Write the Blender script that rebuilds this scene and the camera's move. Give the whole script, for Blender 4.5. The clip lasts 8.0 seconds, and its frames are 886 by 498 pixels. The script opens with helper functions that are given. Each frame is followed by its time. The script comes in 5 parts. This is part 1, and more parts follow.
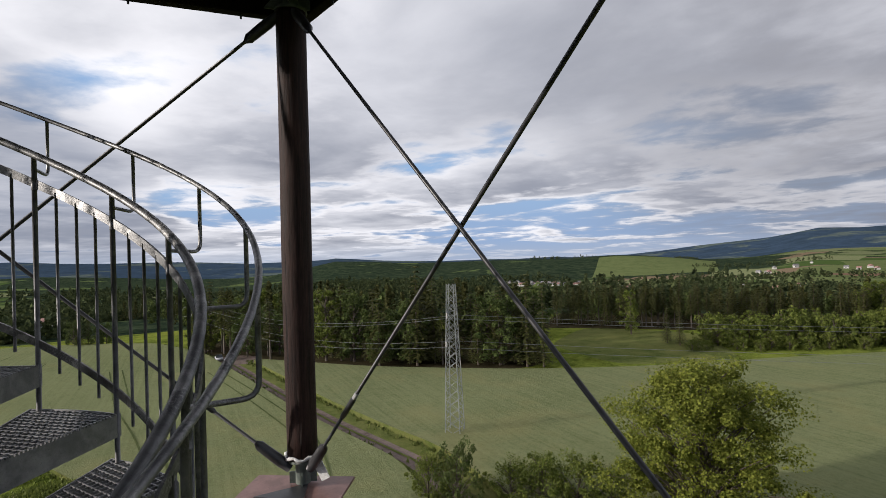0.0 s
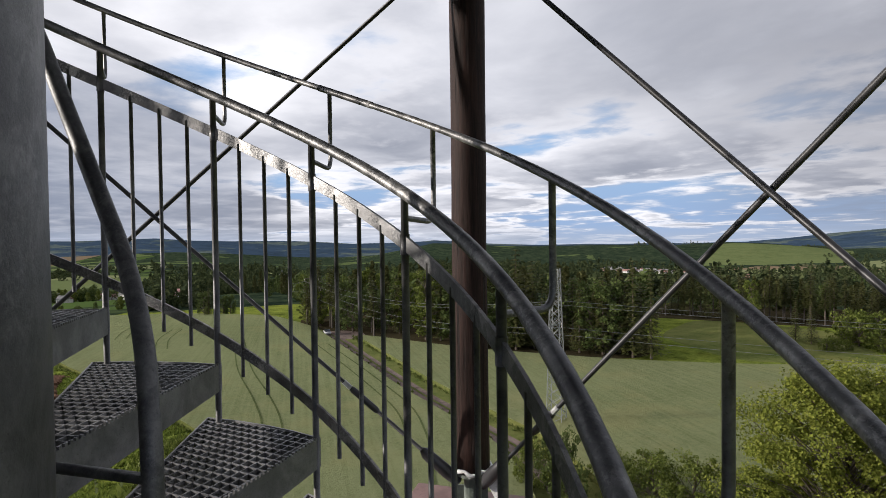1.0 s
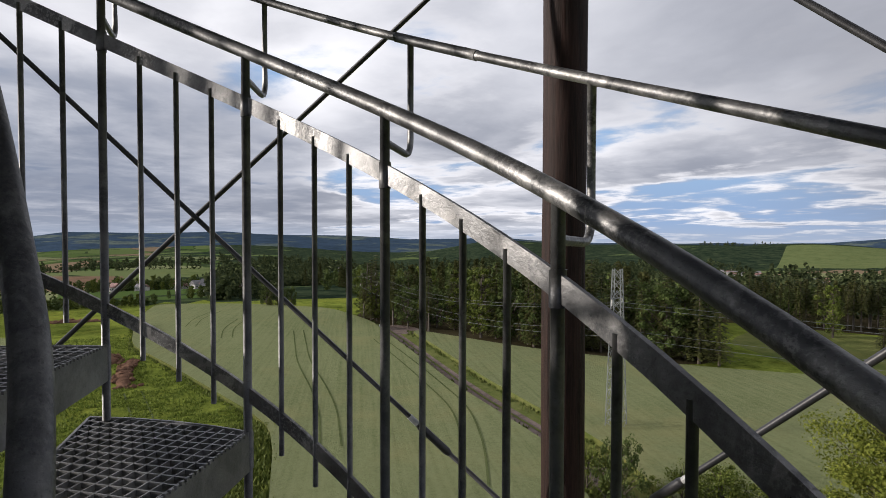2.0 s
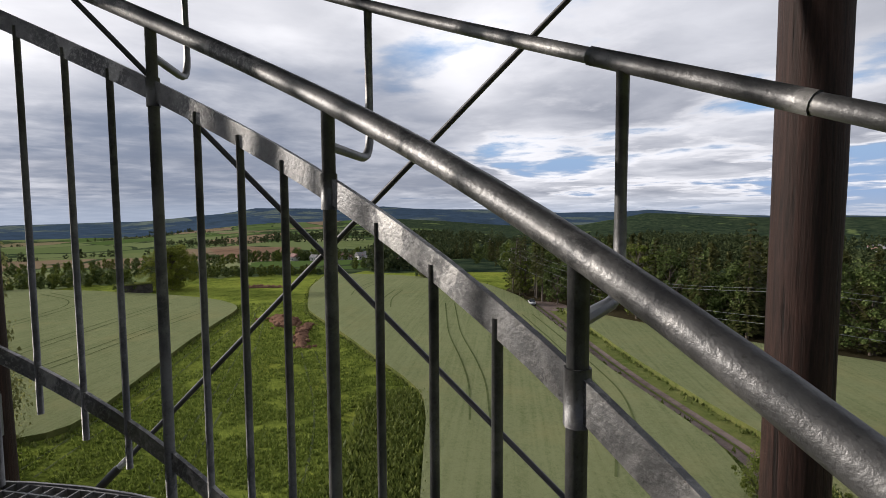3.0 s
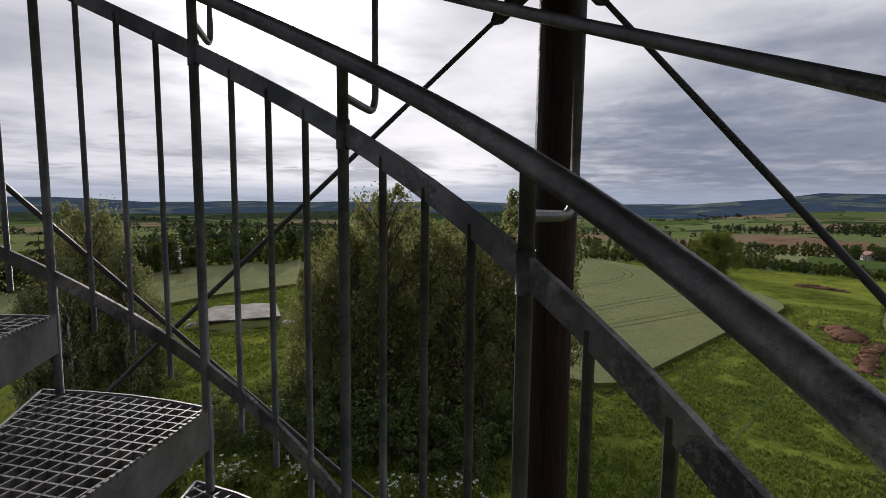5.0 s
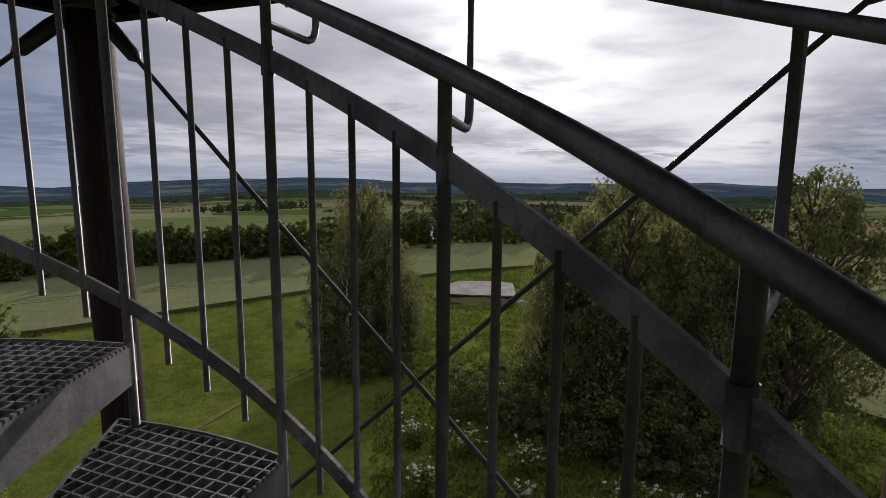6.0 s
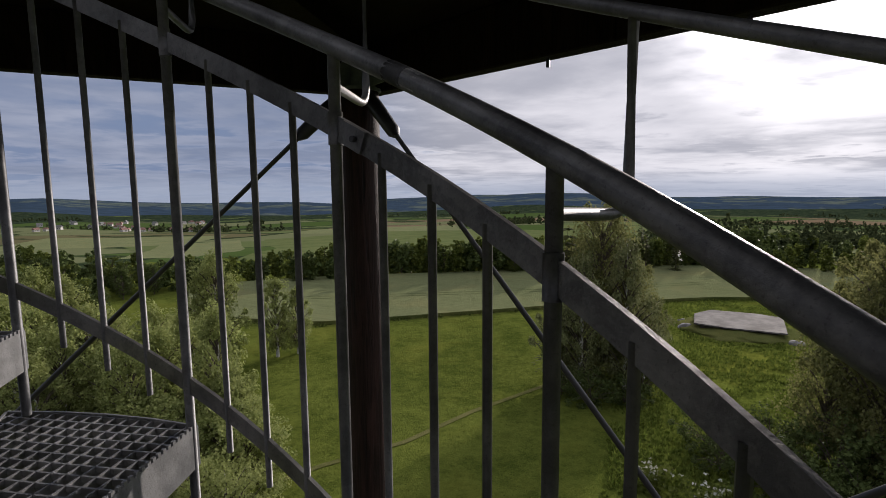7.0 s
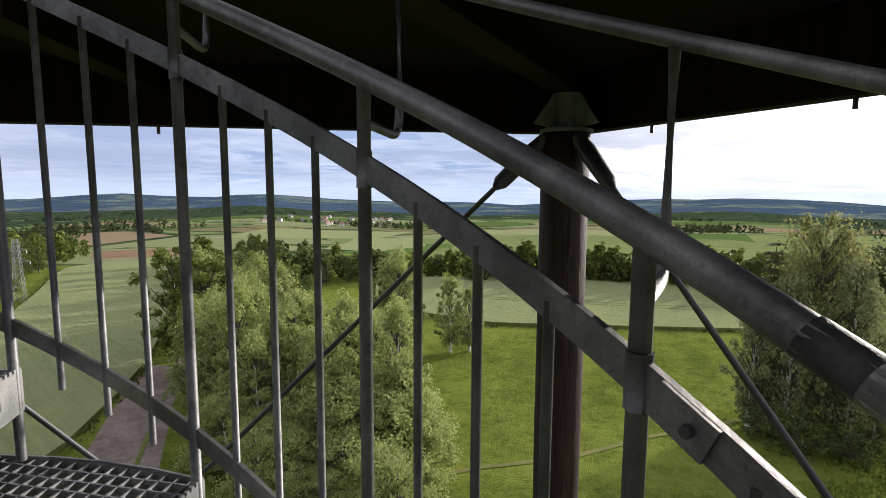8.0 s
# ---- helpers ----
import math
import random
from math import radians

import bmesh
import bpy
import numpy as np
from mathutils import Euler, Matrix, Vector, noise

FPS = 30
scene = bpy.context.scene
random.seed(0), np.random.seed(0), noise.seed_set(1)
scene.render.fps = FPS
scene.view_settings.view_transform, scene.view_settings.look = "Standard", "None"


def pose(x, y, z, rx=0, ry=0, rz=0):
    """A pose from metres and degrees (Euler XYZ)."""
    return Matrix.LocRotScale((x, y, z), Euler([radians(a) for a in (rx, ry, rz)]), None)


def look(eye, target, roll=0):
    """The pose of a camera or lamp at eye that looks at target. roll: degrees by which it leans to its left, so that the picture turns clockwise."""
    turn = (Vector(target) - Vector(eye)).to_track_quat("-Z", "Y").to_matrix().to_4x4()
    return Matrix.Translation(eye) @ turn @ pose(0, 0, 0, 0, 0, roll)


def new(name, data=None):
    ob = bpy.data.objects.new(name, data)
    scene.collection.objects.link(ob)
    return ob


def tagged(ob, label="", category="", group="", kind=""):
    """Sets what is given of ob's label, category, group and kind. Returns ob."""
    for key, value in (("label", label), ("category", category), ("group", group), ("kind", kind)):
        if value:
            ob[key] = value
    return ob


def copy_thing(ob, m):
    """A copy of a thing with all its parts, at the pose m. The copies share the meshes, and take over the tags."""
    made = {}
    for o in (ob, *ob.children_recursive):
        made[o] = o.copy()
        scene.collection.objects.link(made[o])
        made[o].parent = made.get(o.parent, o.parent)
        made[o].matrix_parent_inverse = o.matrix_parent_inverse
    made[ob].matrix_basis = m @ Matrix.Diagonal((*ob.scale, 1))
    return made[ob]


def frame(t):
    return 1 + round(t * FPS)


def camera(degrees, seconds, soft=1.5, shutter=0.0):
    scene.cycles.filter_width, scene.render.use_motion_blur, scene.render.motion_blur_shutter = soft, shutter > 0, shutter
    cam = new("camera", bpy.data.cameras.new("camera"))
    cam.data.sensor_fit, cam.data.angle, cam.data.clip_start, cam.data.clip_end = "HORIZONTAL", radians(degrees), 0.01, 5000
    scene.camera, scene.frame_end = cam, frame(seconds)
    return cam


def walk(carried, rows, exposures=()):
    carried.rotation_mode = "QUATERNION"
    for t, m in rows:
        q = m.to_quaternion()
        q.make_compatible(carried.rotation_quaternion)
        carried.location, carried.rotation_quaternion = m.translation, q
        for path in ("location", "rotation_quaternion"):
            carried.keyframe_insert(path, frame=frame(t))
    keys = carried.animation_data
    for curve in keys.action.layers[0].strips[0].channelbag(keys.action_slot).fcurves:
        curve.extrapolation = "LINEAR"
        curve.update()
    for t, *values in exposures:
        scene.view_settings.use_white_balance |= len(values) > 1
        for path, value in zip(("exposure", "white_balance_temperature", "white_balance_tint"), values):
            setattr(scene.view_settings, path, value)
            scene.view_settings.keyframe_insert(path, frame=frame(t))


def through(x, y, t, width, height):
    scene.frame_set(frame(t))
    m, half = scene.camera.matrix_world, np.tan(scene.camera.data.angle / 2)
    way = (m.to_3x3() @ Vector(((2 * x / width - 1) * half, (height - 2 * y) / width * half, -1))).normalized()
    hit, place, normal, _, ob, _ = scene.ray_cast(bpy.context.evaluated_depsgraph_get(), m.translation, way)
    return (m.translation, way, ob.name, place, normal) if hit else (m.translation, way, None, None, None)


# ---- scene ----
cam = camera(80.6, 8.0, soft=0.8)
PATH = [  # seconds, eye x y z, heading, tilt, lean
    (0.0, 2.104, 0.370, 1.409, 125.83, 0.58, -1.70),
    (0.5, 1.572, 0.399, 1.403, 131.49, -0.29, -0.95),
    (1.0, 1.167, 0.509, 1.399, 136.45, -1.08, -0.69),
    (1.5, 0.869, 0.651, 1.433, 138.12, -0.30, -0.58),
    (1.7, 0.770, 0.696, 1.430, 139.70, -0.45, -0.25),
    (2.8, 0.211, 1.033, 1.680, 154.20, -4.30, -0.10),
    (3.0, 0.106, 1.053, 1.740, 158.78, -4.30, -0.34),
    (3.5, -0.137, 1.046, 1.927, 170.96, -4.82, -0.45),
    (4.0, -0.331, 1.051, 2.044, 186.45, -5.66, -0.19),
    (4.2, -0.409, 1.014, 2.085, 192.10, -5.80, 0.00),
    (5.3, -0.775, 0.714, 2.330, 221.60, -7.60, -0.40),
    (5.5, -0.849, 0.621, 2.404, 226.43, -8.79, -1.46),
    (6.0, -0.953, 0.365, 2.519, 239.74, -8.47, 0.50),
    (6.5, -0.998, 0.115, 2.647, 252.27, -8.35, -1.20),
    (7.0, -1.015, -0.126, 2.813, 265.42, -6.81, -0.50),
    (7.5, -0.917, -0.349, 2.984, 275.57, -5.63, 1.50),
    (8.0, -0.857, -0.528, 3.071, 284.40, -6.61, 0.35),
]


def aim(x, y, z, head, tilt, lean):
    a, b = radians(head), radians(tilt)
    way = Vector((math.cos(a) * math.cos(b), math.sin(a) * math.cos(b), math.sin(b)))
    return look((x, y, z), Vector((x, y, z)) + way, lean)


EXPOSURES = [(t, stops, 6350, 17 if 5 < t < 7.2 else 14) for t, stops in ((0, -0.08), (1.0, 0.05), (1.5, 0.0), (3.0, -0.03), (3.5, 0.05), (4.2, -0.08), (5.5, -0.38), (6.0, -0.46), (6.5, -0.47), (7.0, -0.26), (7.5, 0.12), (8, 0.80))]
walk(cam, [(t, aim(*row)) for t, *row in PATH], EXPOSURES)

# ---- sky and sun ----
SUN_AZ, SUN_EL = 230.0, 13.5
SUN_WAY = Vector((math.cos(radians(SUN_AZ)) * math.cos(radians(SUN_EL)), math.sin(radians(SUN_AZ)) * math.cos(radians(SUN_EL)), math.sin(radians(SUN_EL))))


class Graph:
    """Short hand for node trees."""

    def __init__(self, tree):
        self.tree = tree
        tree.nodes.clear()

    def node(self, kind, **sets):
        n = self.tree.nodes.new(kind)
        for key, value in sets.items():
            self.put(n.inputs[key], value)
        return n

    def put(self, socket, value):
        if isinstance(value, bpy.types.NodeSocket):
            self.tree.links.new(value, socket)
        else:
            socket.default_value = value

    def math(self, op, a, b=0.0, c=0.0, clamp=False):
        n = self.tree.nodes.new("ShaderNodeMath")
        n.operation, n.use_clamp = op, clamp
        for s, v in zip(n.inputs, (a, b, c)):
            self.put(s, v)
        return n.outputs[0]

    def mix(self, f, a, b, blend="MIX"):
        n = self.tree.nodes.new("ShaderNodeMix")
        n.data_type, n.blend_type = "RGBA", blend
        self.put(n.inputs[0], f), self.put(n.inputs[6], a), self.put(n.inputs[7], b)
        return n.outputs[2]

    def ramp(self, f, lo, hi, a=0.0, b=1.0):
        n = self.tree.nodes.new("ShaderNodeMapRange")
        n.interpolation_type = "SMOOTHSTEP"
        for s, v in zip(n.inputs, (f, lo, hi, a, b)):
            self.put(s, v)
        return n.outputs[0]

    def noise(self, vec, scale, detail=4.0, rough=0.55, dist=0.0):
        n = self.tree.nodes.new("ShaderNodeTexNoise")
        self.put(n.inputs["Vector"], vec)
        for k, v in (("Scale", scale), ("Detail", detail), ("Roughness", rough), ("Distortion", dist)):
            n.inputs[k].default_value = v
        return n.outputs[0]


world = bpy.data.worlds.new("sky")
scene.world = world
world.use_nodes = True
g = Graph(world.node_tree)
way = g.node("ShaderNodeTexCoord").outputs["Generated"]
xyz = g.node("ShaderNodeSeparateXYZ", Vector=way)
up = g.math("MAXIMUM", xyz.outputs[2], -0.02)
sky = g.node("ShaderNodeTexSky")
sky.sky_type, sky.sun_disc = "NISHITA", False
sky.sun_elevation, sky.sun_rotation = radians(SUN_EL), radians(90 - SUN_AZ)
sky.air_density, sky.dust_density = 1.0, 1.5
sky = sky.outputs[0]
# cloud sheet seen in perspective: the direction laid out on a plane overhead
far = g.math("ADD", up, 0.085)
plane = g.node("ShaderNodeCombineXYZ", X=g.math("DIVIDE", xyz.outputs[0], far), Y=g.math("DIVIDE", xyz.outputs[1], far), Z=5.3).outputs[0]
sunward = g.node("ShaderNodeVectorMath")
sunward.operation = "ADD"
g.put(sunward.inputs[0], plane), g.put(sunward.inputs[1], (math.cos(radians(SUN_AZ)) * 0.30, math.sin(radians(SUN_AZ)) * 0.30, 0.12))
sunward = sunward.outputs[0]


def bearing(az, el):
    a, b = radians(az), radians(el)
    n = g.node("ShaderNodeVectorMath")
    n.operation = "DOT_PRODUCT"
    g.put(n.inputs[0], way)
    g.put(n.inputs[1], (math.cos(a) * math.cos(b), math.sin(a) * math.cos(b), math.sin(b)))
    return n.outputs["Value"]


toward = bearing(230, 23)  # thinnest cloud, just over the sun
body = g.noise(plane, 0.70, 8.0, 0.50, 0.25)
behind = g.noise(sunward, 0.70, 8.0, 0.50, 0.25)
tuft = g.noise(plane, 2.2, 8.0, 0.56, 0.25)
drift = g.noise(plane, 0.30, 3.0, 0.5, 0.2)
# thick cloud is grey below, its sides turned to the sun are white
edge = g.math("MULTIPLY", g.math("SUBTRACT", body, behind), g.ramp(up, 0.08, 0.45, 2.0, 2.0))
weight = g.math("ADD", g.math("MULTIPLY", g.math("SUBTRACT", drift, 0.5), 1.5), g.math("MULTIPLY", g.math("SUBTRACT", body, 0.5), 1.3))
bright = g.math("ADD", g.math("SUBTRACT", edge, weight), g.math("ADD", 0.44, g.math("MULTIPLY", g.math("SUBTRACT", tuft, 0.5), g.ramp(up, 0.08, 0.30, 0.70, 0.12))), clamp=True)
lit = g.mix(g.ramp(bright, 0.0, 1.0), (3.4, 3.65, 4.2, 1), (8.7, 8.85, 9.1, 1))
low = g.ramp(up, 0.03, 0.17, 1.0, 0.0)
holes = g.math("ADD", g.math("MULTIPLY", g.ramp(bearing(146, 8.5), 0.986, 0.999), 0.095), g.math("MULTIPLY", g.ramp(bearing(103, 4), 0.86, 0.97), g.math("MULTIPLY", low, 0.13)))
holes = g.math("ADD", holes, g.math("MULTIPLY", g.ramp(bearing(290, 4), 0.86, 0.97), g.math("MULTIPLY", low, 0.05)))
cover = g.math("SUBTRACT", g.math("ADD", g.math("MULTIPLY", body, 0.72), g.math("MULTIPLY", tuft, 0.28)), holes)
cloud = g.math("MAXIMUM", g.ramp(cover, 0.33, 0.44), g.ramp(toward, 0.60, 0.82))
# white rims where the cloud thins out
rim = g.math("MULTIPLY", g.ramp(cover, 0.36, 0.42), g.ramp(cover, 0.42, 0.50, 1.0, 0.0))
lit = g.mix(g.math("MULTIPLY", rim, g.ramp(up, 0.06, 0.22, 0.75, 0.35)), lit, (11.0, 11.0, 11.0, 1))
blue = g.mix(low, g.mix(0.75, g.mix(1.0, sky, (1.0, 1.3, 1.85, 1), "MULTIPLY"), (3.6, 5.6, 8.2, 1)), (3.2, 4.6, 6.8, 1))
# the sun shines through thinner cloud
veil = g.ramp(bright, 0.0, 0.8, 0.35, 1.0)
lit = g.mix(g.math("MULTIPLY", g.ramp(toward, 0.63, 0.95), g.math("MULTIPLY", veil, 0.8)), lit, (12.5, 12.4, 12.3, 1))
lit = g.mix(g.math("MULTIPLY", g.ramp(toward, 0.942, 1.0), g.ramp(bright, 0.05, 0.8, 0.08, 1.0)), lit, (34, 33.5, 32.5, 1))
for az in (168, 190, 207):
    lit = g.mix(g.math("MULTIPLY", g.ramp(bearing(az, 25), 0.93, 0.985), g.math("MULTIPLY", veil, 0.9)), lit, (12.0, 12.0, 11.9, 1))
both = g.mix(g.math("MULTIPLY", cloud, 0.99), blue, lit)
# heavier rain cloud to the west, grey banks to the north and south-east; the northern one is widened out of view to dim
# the stair
loose = g.ramp(g.math("ADD", g.math("MULTIPLY", tuft, 0.45), g.math("MULTIPLY", body, 0.55)), 0.36, 0.64, 1.0, 0.40)
for az, el, wide, core, most, tone in ((194, -2, 0.955, 0.990, 0.92, (2.3, 2.75, 3.6, 1)), (181, 4, 0.960, 0.992, 0.9, (2.4, 2.85, 3.7, 1)), (168, 5, 0.966, 0.993, 0.8, (2.6, 3.0, 3.8, 1)), (66, 24, 0.62, 0.90, 0.85, (2.5, 2.6, 2.9, 1)), (112, 27, 0.93, 0.985, 0.6, (4.2, 4.4, 4.8, 1)), (296, 3, 0.84, 0.97, 0.92, (2.2, 2.9, 4.3, 1)), (335, 12, 0.82, 0.96, 0.85, (2.5, 3.0, 4.2, 1)), (252, 4, 0.94, 0.992, 0.3, (3.6, 3.9, 4.7, 1))):
    part_of = loose if az < 250 else g.ramp(loose, 0.4, 1.0, 0.75, 1.0)
    both = g.mix(g.math("MULTIPLY", g.math("MULTIPLY", g.ramp(bearing(az, el), wide, core), part_of), most), both, tone)
# haze low over the land
haze = g.ramp(xyz.outputs[2], -0.01, 0.035, 1.0, 0.0)
both = g.mix(g.math("MULTIPLY", haze, 0.75), both, (4.2, 4.9, 6.0, 1))
back = g.node("ShaderNodeBackground", Color=both, Strength=0.1)
g.tree.links.new(back.outputs[0], g.node("ShaderNodeOutputWorld").inputs[0])

lamp = bpy.data.lights.new("sun", "SUN")
lamp.energy, lamp.angle, lamp.color = 4.5, radians(1.0), (1.0, 0.92, 0.80)
sun = new("sun", lamp)
sun.matrix_world = look(SUN_WAY * 60, (0, 0, 0))

# ---- materials ----
def material(name, build):
    m = bpy.data.materials.new(name)
    m.use_nodes = True
    q = Graph(m.node_tree)
    bsdf = q.node("ShaderNodeBsdfPrincipled")
    pos = q.node("ShaderNodeTexCoord").outputs["Object"]
    shader = build(q, bsdf, pos) or bsdf.outputs[0]
    q.tree.links.new(shader, q.node("ShaderNodeOutputMaterial").inputs[0])
    return m


def relief(q, bsdf, height, strength, distance):
    b = q.node("ShaderNodeBump", Strength=strength, Distance=distance, Height=height)
    q.tree.links.new(b.outputs[0], bsdf.inputs["Normal"])


def stretched(q, pos, x, y, z):
    v = q.node("ShaderNodeVectorMath")
    v.operation = "MULTIPLY"
    q.put(v.inputs[0], pos), q.put(v.inputs[1], (x, y, z))
    return v.outputs[0]


def galvanised(dark, light, rough, metal=0.55, wear=1.0):
    def build(q, b, pos):
        world_pos = q.node("ShaderNodeNewGeometry").outputs["Position"]
        patch = q.noise(world_pos, 8.0, 8.0, 0.70, 0.3)
        cloudy = q.ramp(q.noise(world_pos, 15.0, 4.0, 0.55, 0.8), 0.50, 0.57)
        speck = q.ramp(q.noise(world_pos, 130.0, 5.0, 0.75), 0.49, 0.60)
        pits = q.ramp(q.noise(world_pos, 210.0, 3.0, 0.6), 0.60, 0.68)
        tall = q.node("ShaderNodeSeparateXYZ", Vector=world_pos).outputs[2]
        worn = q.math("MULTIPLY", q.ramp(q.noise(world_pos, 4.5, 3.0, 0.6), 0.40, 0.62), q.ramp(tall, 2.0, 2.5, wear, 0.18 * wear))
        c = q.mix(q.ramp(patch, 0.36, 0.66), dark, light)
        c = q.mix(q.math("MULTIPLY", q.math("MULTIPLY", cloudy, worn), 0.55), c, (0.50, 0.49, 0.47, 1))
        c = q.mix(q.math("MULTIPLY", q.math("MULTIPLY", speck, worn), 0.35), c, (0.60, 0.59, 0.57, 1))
        c = q.mix(q.math("MULTIPLY", pits, 0.35), c, (0.045, 0.042, 0.040, 1))
        q.put(b.inputs["Base Color"], c)
        b.inputs["Metallic"].default_value = metal
        q.put(b.inputs["Roughness"], q.math("ADD", rough, q.math("MULTIPLY", patch, 0.18)))
        relief(q, b, q.noise(world_pos, 120.0, 4.0, 0.7), 0.45, 0.002)
    return build


def timber(dark, light, gloss=0.4):
    def build(q, b, pos):
        grain = q.noise(stretched(q, pos, 60, 60, 3.0), 1.0, 8.0, 0.7, 0.9)
        patch = q.noise(stretched(q, pos, 9, 9, 2.4), 1.0, 5.0, 0.65)
        c = q.mix(q.ramp(grain, 0.30, 0.75), dark, light)
        c = q.mix(q.math("MULTIPLY", q.ramp(patch, 0.50, 0.72), 0.45), c, tuple(v * 1.5 for v in light[:3]) + (1,))
        crack = q.ramp(q.noise(stretched(q, pos, 30, 30, 0.9), 1.0, 4.0, 0.6, 0.6), 0.62, 0.68)
        c = q.mix(q.math("MULTIPLY", crack, 0.75), c, tuple(v * 0.35 for v in dark[:3]) + (1,))
        q.put(b.inputs["Base Color"], c)
        b.inputs["Roughness"].default_value = 0.66
        b.inputs["Specular IOR Level"].default_value = gloss
        relief(q, b, q.math("SUBTRACT", grain, crack), 0.6, 0.008)
    return build


def painted(dark, light, rough, scale=6.0):
    def build(q, b, pos):
        p = q.node("ShaderNodeNewGeometry").outputs["Position"]
        c = q.mix(q.ramp(q.noise(p, scale, 6.0, 0.62), 0.35, 0.65), dark, light)
        c = q.mix(q.math("MULTIPLY", q.ramp(q.noise(p, scale * 6, 4.0, 0.6), 0.58, 0.7), 0.4), c, tuple(v * 0.6 for v in dark[:3]) + (1,))
        q.put(b.inputs["Base Color"], c)
        b.inputs["Roughness"].default_value = rough
        relief(q, b, q.noise(p, scale * 12, 3.0, 0.6), 0.2, 0.003)
    return build


def leafy(dark, light, sheen=0.5, through=0.30):
    def build(q, b, pos):
        isle = q.node("ShaderNodeNewGeometry").outputs["Random Per Island"]
        one = q.node("ShaderNodeObjectInfo").outputs["Random"]
        c = q.mix(isle, dark, light)
        c = q.mix(q.math("MULTIPLY", one, 0.5), c, tuple(v * 0.62 for v in light[:3]) + (1,))
        q.put(b.inputs["Base Color"], c)
        b.inputs["Roughness"].default_value = sheen
        b.inputs["Specular IOR Level"].default_value = 0.05
        thin = q.node("ShaderNodeBsdfTranslucent", Color=c)
        blend = q.node("ShaderNodeMixShader", Fac=through)
        q.tree.links.new(b.outputs[0], blend.inputs[1])
        q.tree.links.new(thin.outputs[0], blend.inputs[2])
        return blend.outputs[0]
    return build


def field(dark, light, rows=0.0, tuft=1.3, lift=0.15, lo=0.42, hi=0.64, grain=1.0):
    """Grass, crop or soil seen from above: broad drifts, tufts and, with rows, drill lines at that heading."""
    def build(q, b, pos):
        p = q.node("ShaderNodeNewGeometry").outputs["Position"]
        wide = q.noise(p, 0.035, 5.0, 0.6, 0.6)
        mid = q.noise(p, tuft * 0.22, 5.0, 0.65, 0.3)
        fine = q.noise(p, tuft, 8.0, 0.80)
        blade = q.noise(p, tuft * 4.5, 4.0, 0.75)
        tone = q.math("ADD", q.math("MULTIPLY", wide, 0.35 / grain), q.math("ADD", q.math("MULTIPLY", mid, 0.35 / grain), q.math("ADD", q.math("MULTIPLY", fine, 0.26 * grain), q.math("MULTIPLY", blade, 0.18 * grain))))
        if rows:
            turned = q.node("ShaderNodeVectorRotate", Vector=p, Angle=radians(rows)).outputs[0]
            drill = q.noise(stretched(q, turned, 0.05, 2.2, 0.05), 1.0, 3.0, 0.6)
            tone = q.math("ADD", q.math("MULTIPLY", tone, 0.80), q.math("MULTIPLY", drill, 0.22))
        c = q.mix(q.ramp(tone, lo, hi), dark, light)
        tint = q.ramp(q.noise(p, 0.09, 5.0, 0.65), 0.48, 0.7)
        c = q.mix(q.math("MULTIPLY", tint, 0.35), c, (light[0] * 1.30, light[1] * 1.08, light[2], 1))
        q.put(b.inputs["Base Color"], c)
        b.inputs["Roughness"].default_value = 0.9
        b.inputs["Specular IOR Level"].default_value = 0.0
        relief(q, b, q.math("ADD", fine, q.math("MULTIPLY", blade, 0.5)), 0.7, lift)
    return build


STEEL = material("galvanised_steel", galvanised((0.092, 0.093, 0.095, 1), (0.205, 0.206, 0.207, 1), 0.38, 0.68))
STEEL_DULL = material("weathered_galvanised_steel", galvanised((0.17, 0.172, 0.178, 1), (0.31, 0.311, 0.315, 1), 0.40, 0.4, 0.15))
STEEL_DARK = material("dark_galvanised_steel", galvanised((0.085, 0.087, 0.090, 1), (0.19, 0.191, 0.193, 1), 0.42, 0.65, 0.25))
ROD = material("black_painted_steel", painted((0.020, 0.020, 0.022, 1), (0.045, 0.045, 0.048, 1), 0.42, 4.0))
SLEEVE = material("bare_steel_sleeve", painted((0.30, 0.31, 0.31, 1), (0.48, 0.48, 0.47, 1), 0.4, 20.0))
LOG = material("red_brown_stained_log", timber((0.010, 0.0055, 0.0042, 1), (0.044, 0.021, 0.016, 1), 0.22))
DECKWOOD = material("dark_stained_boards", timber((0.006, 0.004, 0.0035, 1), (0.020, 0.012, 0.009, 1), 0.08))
SHEET = material("red_brown_sheet_metal", painted((0.16, 0.085, 0.07, 1), (0.25, 0.14, 0.12, 1), 0.5, 5.0))
BRACKET = material("grey_green_bracket_paint", painted((0.08, 0.10, 0.085, 1), (0.14, 0.16, 0.14, 1), 0.5, 14.0))
CLOTH = material("white_rag", painted((0.55, 0.55, 0.53, 1), (0.75, 0.75, 0.73, 1), 0.9, 30.0))
LAWN = material("meadow_grass", field((0.040, 0.060, 0.011, 1), (0.195, 0.235, 0.042, 1), tuft=1.7, lift=0.30, lo=0.44, hi=0.66))
LAWN_DULL = material("mown_grass", field((0.050, 0.072, 0.012, 1), (0.145, 0.172, 0.034, 1), tuft=1.6, lift=0.3, grain=1.3))
WHEAT = material("green_wheat", field((0.090, 0.112, 0.046, 1), (0.205, 0.225, 0.112, 1), rows=28.0, tuft=3.2, lift=0.30, lo=0.38, hi=0.68, grain=1.9))
BRIGHT = material("bright_green_crop", field((0.080, 0.108, 0.040, 1), (0.135, 0.162, 0.066, 1), tuft=0.5))
